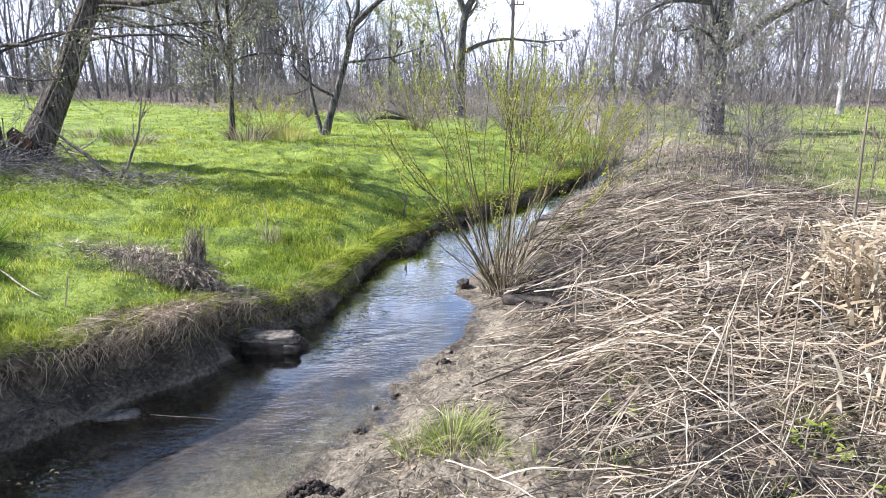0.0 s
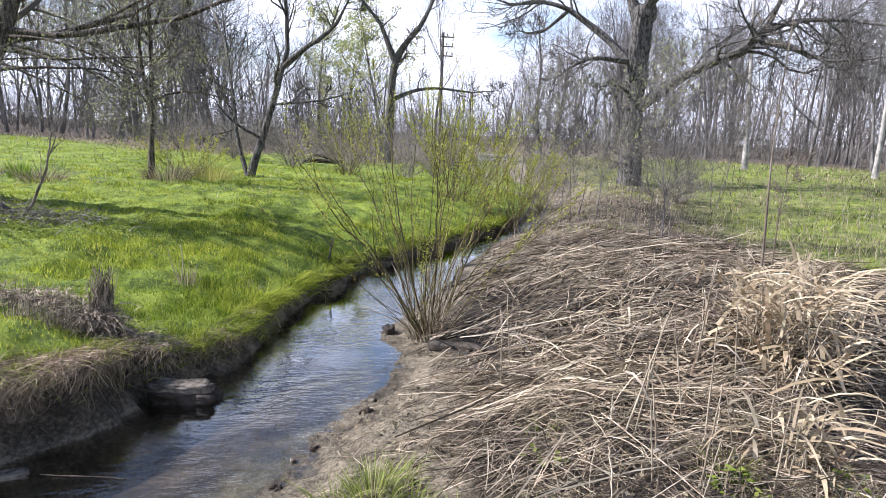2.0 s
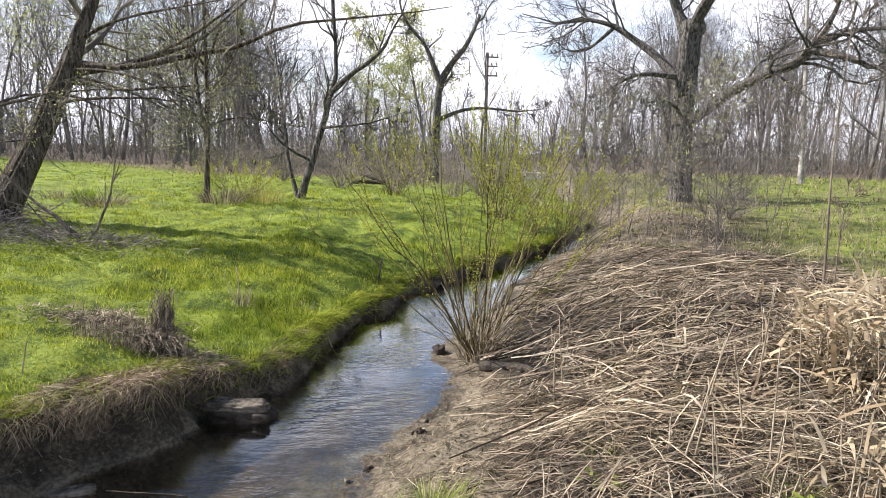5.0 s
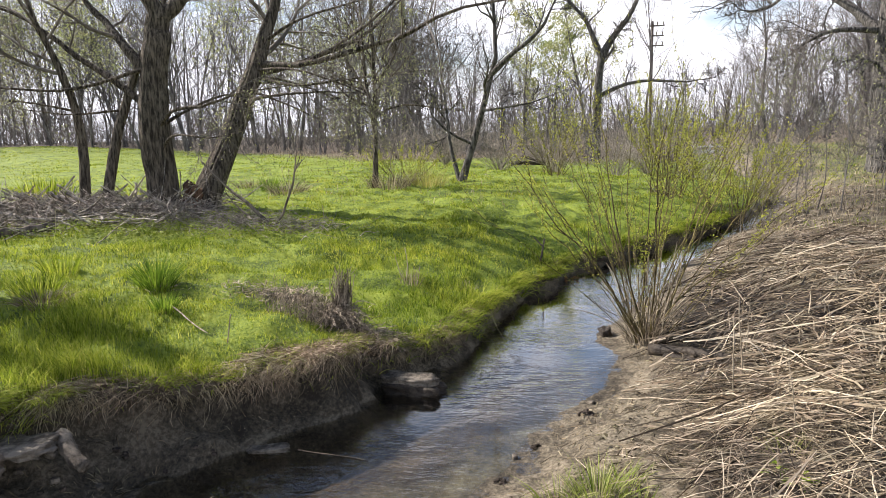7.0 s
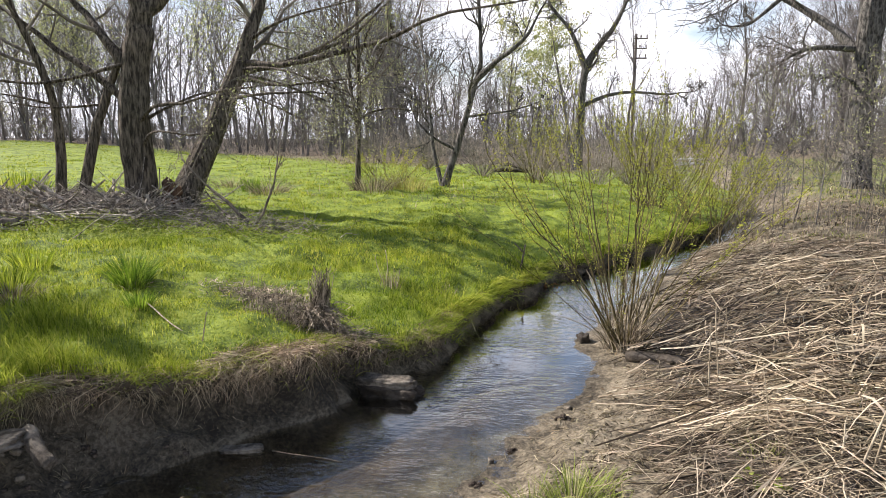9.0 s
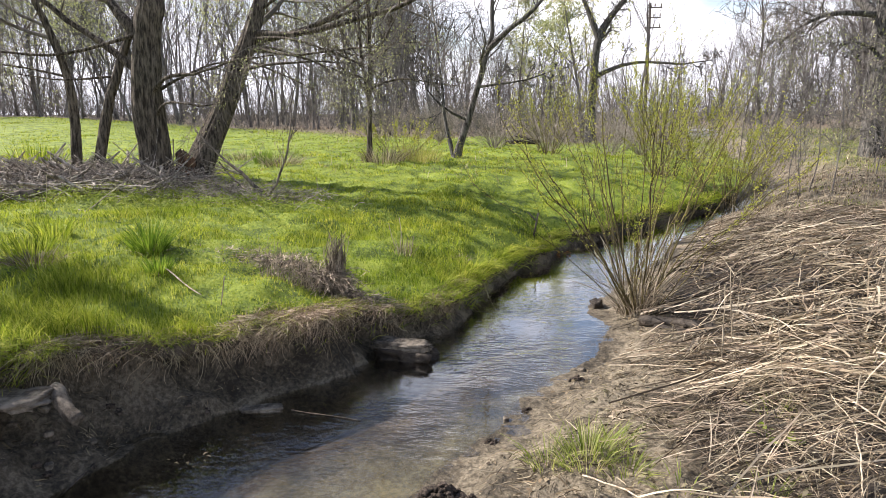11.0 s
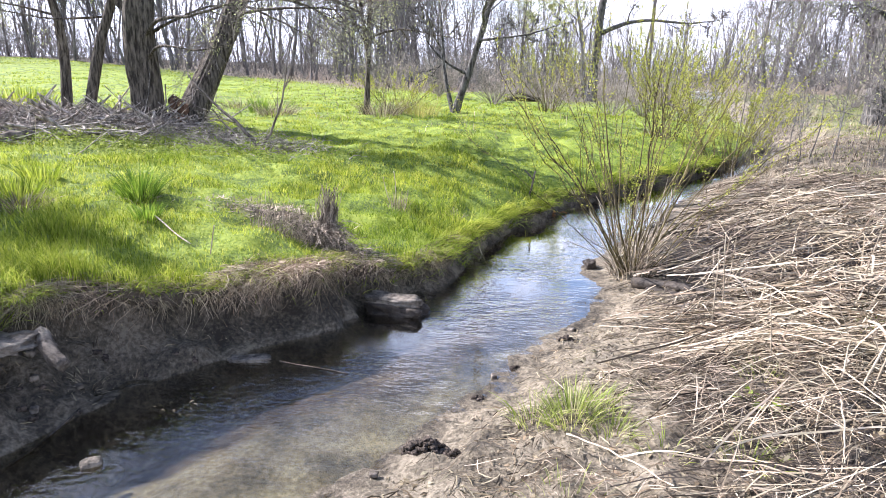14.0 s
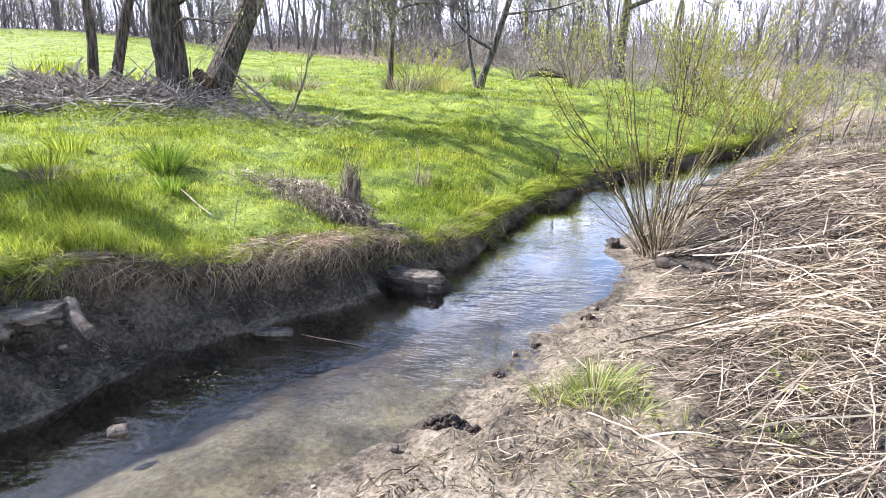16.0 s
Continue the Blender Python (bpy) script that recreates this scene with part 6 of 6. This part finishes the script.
# ---- standing reeds ----
def reed_stalk(x, y, tall, lean, way, seed, width=0.008, broken=0.0):
    g = np.random.default_rng(seed)
    k = 8
    s = np.linspace(0, 1, k)
    d = np.array([math.cos(way), math.sin(way), 0])
    c = on_ground(x, y, 0.05)
    line = d * (lean * tall * s)[:, None] + np.array([0, 0, 1.0]) * (tall * s * math.sqrt(max(0.05, 1 - lean * lean)))[:, None] + g.normal(size=(k, 3)) * 0.003 * s[:, None]
    if broken:
        j = int(k * (1 - broken))
        for q in range(j, k):
            line[q] = line[j - 1] + (q - j + 1) * tall / (k - 1) * (d * 0.75 + np.array([0.15, -0.1, -0.6]))
    base = thing("reed_stalk", c, "pale dry reed stalk standing broken above the litter" if broken else "pale dry reed stalk standing above the litter", "reed", "standing reed stalks")
    part("stalk", quick_mesh("stalk", *tubes(line[None], (width * (1 - 0.55 * s))[None], 6), M_REED), base)
    if g.random() < 0.55:
        at = line[int(k * g.uniform(0.3, 0.8))]
        u = np.linspace(0, 1, 5)
        a = g.uniform(0, 6.283)
        w = np.array([math.cos(a), math.sin(a), 0])
        leaf = at + w * (0.22 * u)[:, None] + np.array([0, 0, 1.0]) * (0.08 * u - 0.30 * u * u)[:, None]
        part("leaf", quick_mesh("leaf", *strips(leaf[None], (0.008 * np.array([1, 1, 0.8, 0.5, 0.1]))[None], np.array([[-w[1], w[0], 0.3]])), M_STRAW), base)


M_REED = bark("reed_stalk", (0.24, 0.195, 0.14), (0.52, 0.45, 0.345), 22, (1, 1, 0.15), 0)


def build_stalks():
    g = np.random.default_rng(83)
    spots = [(2.51, 3.95, 0.75, 0.12, 0.2), (1.51, 2.96, 0.85, 0.35, 0.3), (1.65, 3.09, 0.75, 0.2, 0.2), (1.16, 3.97, 0.62, 0.04, 3.3), (1.29, 4.19, 0.66, 0.1, 2.6), (2.7, 3.73, 0.55, 0.3, 0.4),
             (2.02, 3.22, 0.6, 0.2, 2.0), (1.98, 2.94, 0.66, 0.1, 1.0), (1.62, 2.72, 0.5, 0.15, 2.5), (1.72, 2.55, 0.55, 0.2, 0.5), (2.38, 3.75, 0.8, 0.1, 0.3), (1.48, 4.82, 0.5, 0.1, 1.0)]
    for x, y, h, lean, way in spots:
        reed_stalk(x, y, h, lean, way, int(x * 1000), 0.006)
    for i in range(40):
        x, y = g.normal(2.4, 0.75), g.normal(3.6, 0.6)
        if x > 0.9:
            reed_stalk(x, y, g.uniform(0.25, 0.6), g.uniform(0.05, 0.5), g.uniform(0, 6.28), 900 + i, g.uniform(0.003, 0.006), g.choice([0, 0, 0, 0.4]))
    for i in range(34):
        x, y = g.uniform(2.4, 5.6), g.uniform(4.0, 7.6)
        reed_stalk(x, y, g.uniform(0.25, 0.75), g.uniform(0.05, 0.4), g.uniform(0, 6.28), 1200 + i, g.uniform(0.0035, 0.006), g.choice([0, 0, 0, 0.4]))


build_stalks()


def fallen_reed(ax, ay, bx, by, seed):
    """One long dry stalk lying across the litter, with a torn leaf."""
    g = np.random.default_rng(seed)
    k = 10
    s = np.linspace(0, 1, k)[:, None]
    a = np.array(on_ground(ax, ay, -0.05 - 0.05 * g.random()))
    b = np.array(on_ground(bx, by, -0.08 - 0.08 * g.random()))
    base = thing("fallen_reed", Vector(a), "long pale dry reed stalk lying across the litter", "reed", "fallen reed stalks")
    line = (b - a) * s + np.array([0, 0, 1.0]) * (0.02 * np.sin(3.14 * s)) + g.normal(size=(k, 3)) * 0.003
    line[:, 2] = np.maximum(line[:, 2], height(line[:, 0] + a[0], line[:, 1] + a[1]) + 0.03 - a[2])
    part("stalk", quick_mesh("stalk", *tubes(line[None], (0.0042 * (1 - 0.45 * s[:, 0]))[None], 6), M_REED), base)
    u = np.linspace(0, 1, 6)[:, None]
    w = unit(np.array([[g.normal(), g.normal(), 0.0]]))
    leaf = line[k // 2] + w * 0.3 * u + (b - a) * 0.12 * u + np.array([0, 0, 1.0]) * (0.03 * np.sin(3.14 * u))
    leaf[:, 2] = np.maximum(leaf[:, 2], height(leaf[:, 0] + a[0], leaf[:, 1] + a[1]) + 0.03 - a[2])
    part("leaf", quick_mesh("leaf", *strips(leaf[None], (0.0045 * np.array([1, 1, 0.9, 0.7, 0.4, 0.1]))[None], np.array([[-w[0, 1], w[0, 0], 0.2]])), M_STRAW), base)


for i, ends in enumerate(((1.53, 3.23, 1.59, 2.15), (1.46, 5.2, 1.67, 3.9), (1.10, 2.65, 1.66, 3.14), (2.41, 3.23, 3.08, 3.72), (1.4, 2.83, 1.1, 2.13), (1.48, 5.3, 1.71, 3.74), (0.6, 4.44, 1.46, 4.61),
                          (0.6, 4.42, 1.55, 4.15), (1.0, 3.59, 1.61, 3.40), (1.86, 3.29, 2.43, 2.85), (0.22, 2.64, 0.55, 2.08), (0.63, 4.28, 1.66, 3.86), (0.51, 4.18, 1.31, 3.51))):
    fallen_reed(*ends, 700 + i)


def reed_clump(x, y, count, tall, spread, seed, label):
    """A broken-down clump of reeds with hanging leaves."""
    g = np.random.default_rng(seed)
    c = on_ground(x, y, 0.03)
    base = thing("reed_clump", c, label, "reed clump")
    k = 7
    s = np.linspace(0, 1, k)
    for i in range(count):
        a, lean, h = g.uniform(0, 6.283), g.uniform(0.1, 0.6), tall * g.uniform(0.5, 1.05)
        d = np.array([math.cos(a), math.sin(a), 0])
        root = np.array([g.normal() * spread * 0.3, g.normal() * spread * 0.3, 0])
        line = root + d * (lean * h * s)[:, None] + np.array([0, 0, 1.0]) * (h * s * (1 - 0.15 * lean))[:, None] + g.normal(size=(k, 3)) * 0.008
        if g.random() < 0.5:
            j = int(g.integers(3, 6))
            for q in range(j, k):
                line[q] = line[j - 1] + (q - j + 1) * h / (k - 1) * (d * 0.8 + np.array([0, 0, -0.55]))
        part("stalk", quick_mesh("stalk", *tubes(line[None], (0.0055 * (1 - 0.5 * s))[None], 5), M_REED), base)
    n = count * 8
    a = g.uniform(0, 6.283, n)
    d = np.stack([np.cos(a), np.sin(a), 0 * a], -1)
    root = np.stack([g.normal(size=n) * spread * 0.35, g.normal(size=n) * spread * 0.35, g.random(n) * tall * 0.75], -1)
    ln, lift = 0.15 + 0.33 * g.random(n), 1.2 * g.random(n)
    leaf = np.stack([root + d * (ln * u)[:, None] + np.array([0, 0, 1.0]) * (ln * ((0.1 + lift) * u - (0.2 + 0.45 * lift) * u * u))[:, None] for u in np.linspace(0, 1, 5)], 1)
    leaf[..., 2] = np.maximum(leaf[..., 2], 0.0)
    tagged(part("dry_foliage", quick_mesh("dry_foliage", *strips(leaf, 0.0095 * (0.5 + g.random((n, 1))) * np.array([1, 1, 0.9, 0.6, 0.15]), np.stack([-d[:, 1], d[:, 0], 0.3 + 0 * a], -1)), M_TAN, False), base, "curled pale dry leaves"), kind="stuff")


M_TAN = blade("tan_reed_leaf", [(0.26, 0.20, 0.135), (0.48, 0.39, 0.275), (0.64, 0.55, 0.415), (0.34, 0.265, 0.18)], 0.3, 0.6, 0.9, (0.85, 0.83, 0.8))
reed_clump(3.0, 3.75, 44, 0.74, 0.66, 5, "broken clump of pale tan dry reeds with curled leaves")
reed_clump(3.7, 4.5, 22, 0.6, 0.6, 6, "broken clump of pale tan dry reeds with curled leaves")
reed_clump(2.35, 2.7, 7, 0.4, 0.4, 7, "small broken clump of dry reeds")
M_DRYTALL = bark("tan_stem", (0.13, 0.105, 0.08), (0.28, 0.235, 0.185), 14, (1, 1, 0.2), 0)
bare_tree("tall_dry_stem", 611, 3.5, 0.015, on_ground(4.53, 6.16), "tall tan dry stem standing in the flattened reeds", M_DRYTALL, 0.22, 0.35, 6, 0, category="stem", bow=0.05)
bare_tree("tall_dry_stem", 612, 1.9, 0.010, on_ground(4.75, 6.3), "tall tan dry stem standing in the flattened reeds", M_DRYTALL, 0.25, 0.3, 6, 0, category="stem", bow=0.07)


def tall_weeds():
    """Sparse pale dead stalks over the grass beyond the reeds."""
    g = np.random.default_rng(91)
    n = 950
    a, r = np.radians(g.uniform(12, 58, n)), 10 + 16 * g.random(n) ** 1.2
    x, y = np.sin(a) * r, np.cos(a) * r
    ok = (banks(x, y)[1] > 0.5) & (g.random(n) < 0.75)
    x, y = x[ok], y[ok]
    n = len(x)
    h = 0.2 + 0.75 * g.random(n) ** 1.5
    d = unit(np.concatenate([0.2 * g.normal(size=(n, 2)), np.ones((n, 1))], 1))
    s = np.linspace(0, 1, 4)
    root = np.stack([x, y, height(x, y) - 0.02], -1)
    line = root[:, None] + d[:, None] * (h[:, None] * s)[..., None] + 0.02 * g.normal(size=(n, 4, 3)) * s[:, None]
    stuff("tall_weeds", tubes(line, 0.0038 * np.ones((n, 1)) * np.array([1, 0.9, 0.7, 0.4]), 3), M_REED, "sparse pale dead weed stalks beyond the reeds", "weeds")


tall_weeds()


# ---- far fixtures ----
def box_mesh(name, size, mat, bevel=0.01):
    bm = bmesh.new()
    bmesh.ops.create_cube(bm, size=1.0)
    for v in bm.verts:
        v.co = Vector((v.co.x * size[0], v.co.y * size[1], v.co.z * size[2]))
    bmesh.ops.bevel(bm, geom=bm.edges[:], offset=bevel, segments=1, affect="EDGES")
    me = bpy.data.meshes.new(name)
    bm.to_mesh(me), bm.free()
    me.materials.append(mat)
    return me


def railing():
    base = thing("bridge_railing", Matrix.Translation(on_ground(9.1, 37.0)) @ Matrix.Rotation(radians(-12), 4, "Z"), "low pale steel railing on the road beyond the stream", "railing")
    for z, h in ((0.30, 0.16), (0.55, 0.08)):
        o = part("rail", box_mesh("rail", (1.7, 0.06, h), M_STEEL, 0.015), base)
        o.location = (0, -0.06, z)
    for i in range(3):
        o = part("post", box_mesh("post", (0.1, 0.08, 0.75), M_STEEL), base)
        o.location = (-0.75 + 0.75 * i, 0.012, 0.3)


railing()


def utility_pole():
    base = thing("utility_pole", on_ground(9.55, 59.2, 0.2), "tall wooden utility pole with crossarms above the woods", "utility pole")
    s = np.linspace(0, 1, 8)
    line = np.stack([0 * s, 0 * s, 10.6 * s], -1)
    part("pole", quick_mesh("pole", *tubes(line[None], (0.15 - 0.05 * s)[None], 10), M_POLE), base)
    for z, x in ((10.2, 0.35), (9.4, 0.3), (8.6, 0.3)):
        o = part("crossarm", box_mesh("crossarm", (1.2, 0.1, 0.12), M_POLE), base)
        o.location = (x, -0.2, z)
        for k in (-0.5, 0.0, 0.5):
            b = part("insulator", quick_mesh("insulator", *tubes(np.array([[[0, 0, 0], [0, 0, 0.12], [0, 0, 0.25]]]), np.array([[0.05, 0.07, 0.03]]), 8), M_STONE), o)
            b.location = (k, 0, 0.08)


utility_pole()

# the neighbouring willow whose trunk throws its shadow over the near bank
limbs_tree("willow_tree", on_ground(-9.2, 5.4), "willow with a thick dark trunk beside the meadow", M_BARK,
           [("trunk", [(0, 0, -0.2), (0.1, 0, 1.6), (0.3, 0.1, 3.4), (0.45, 0.1, 5.2)], 0.46, 0.12),
            ("stem", [(0.1, -0.2, -0.1), (0.6, -0.5, 1.6), (1.0, -0.7, 3.2), (1.2, -0.8, 4.6)], 0.3, 0.08)], (8, 5, 3), 1, M_LEAF, 0.1, 66, 0.008, first=0.6)


def thicket(x, y, count, tall, spread, seed, label):
    """Bare tangled shrub of thin grey-brown stems."""
    g = np.random.default_rng(seed)
    base = thing("bare_shrub", on_ground(x, y), label, "shrub", "bare shrubs at the bend")
    k = 6
    s = np.linspace(0, 1, k)
    a, out, h = g.uniform(0, 6.283, count), spread * (0.2 + 0.8 * g.random(count)), tall * (0.5 + 0.5 * g.random(count))
    line = np.stack([np.cos(a)[:, None] * out[:, None] * s, np.sin(a)[:, None] * out[:, None] * s, h[:, None] * s ** 0.9 - 0.05], -1)
    line = line + np.cumsum(g.normal(size=line.shape) * 0.03 * tall, 1) * s[None, :, None]
    rad = (0.006 + 0.006 * g.random(count))[:, None] * (1 - 0.7 * s)
    l1, r1 = sprout(line, rad, 6, 0.15, 40, 0.4, 0.7, 4, 0.18, 0.08, 0.4, g)
    l2, r2 = sprout(l1, r1, 3, 0.2, 40, 0.5, 0.7, 3, 0.2, 0.05, 0.5, g)
    tagged(part("stem_mass", quick_mesh("stem_mass", *tubes(line, rad, 4), M_BRUSH), base), kind="stuff")
    tagged(part("crown", quick_mesh("crown", *gather(tubes(l1, np.maximum(r1, 0.003), 3), tubes(l2, np.maximum(r2, 0.0025), 3)), M_BRUSH), base), kind="stuff")


for i, (x, y, n, h, w) in enumerate(((-3.2, 23.0, 40, 1.4, 1.6), (0.6, 24.5, 44, 1.6, 1.8), (-6.0, 28.0, 40, 1.7, 1.8), (5.6, 16.8, 36, 1.2, 1.2), (6.8, 20.5, 40, 1.5, 1.6), (5.0, 22.0, 40, 1.8, 1.8), (2.4, 21.0, 40, 1.8, 1.8), (8.0, 14.2, 26, 0.8, 0.9),
                                     (11.5, 20.0, 36, 1.3, 1.5), (-1.2, 21.0, 40, 1.6, 1.6), (4.2, 26.5, 50, 2.2, 2.2), (11.5, 26.0, 50, 1.8, 2.0))):
    thicket(x, y, n, h, w, 300 + i, "tangled bare grey-brown shrub by the stream's bend")


# ---- far trees coming into leaf, and small things at the bend ----
for seed, x, y, tall, spread in ((401, -0.9, 46.8, 8.5, 0.5), (402, 3.05, 41.2, 9.5, 0.4), (403, 1.2, 48.5, 7.5, 0.5), (404, -9.0, 44.0, 8.0, 0.5)):
    bare_tree("leafing_tree", seed, tall, 0.12, on_ground(x, y), "tree in pale yellow-green young leaf before the bare woods", M_WOODS, spread, 0.1, 14, 9, "trees coming into leaf", bow=0.1, far=True, leaf=0.13)
log("dark_log", on_ground(-1.0, 24.6, -0.1), on_ground(0.3, 24.9, -0.25), 0.08, M_DARKWOOD, "dark fallen log at the far edge of the meadow", 21)
log("dark_log", on_ground(-0.6, 24.9, -0.35), on_ground(0.2, 24.5, -0.3), 0.06, M_DARKWOOD, "dark fallen log at the far edge of the meadow", 22)


def orange_leaves():
    g = np.random.default_rng(71)
    for i in range(7):
        x, y = 0.44 + 0.08 * g.normal(), 8.35 + 0.05 * g.normal()
        s = np.linspace(0, 1, 6)
        ln, a = 0.04 + 0.02 * g.random(), g.uniform(0, 6.283)
        d = np.array([math.cos(a), math.sin(a), 0.35 * g.random()])
        z = max(0.008, float(height(x, y)) + 0.004)
        line = np.array([x, y, z])[None] + d * (s * ln)[:, None] + np.array([0, 0, 1]) * (0.015 * np.sin(s * 3.14))[:, None]
        me = quick_mesh("dead_leaf", *strips(line[None], (0.3 * ln * np.sin(np.pi * np.clip(s, 0.05, 0.97)) ** 0.8)[None], np.array([[-d[1], d[0], 0.2]])), M_ORANGE)
        tagged(new("dead_leaf", me), "rust-orange dead leaf caught at the water's edge", "leaf", "orange leaves")


M_ORANGE = blade("rusty_leaf", [(0.30, 0.10, 0.03), (0.42, 0.17, 0.06), (0.36, 0.20, 0.09)], 0.25)
orange_leaves()
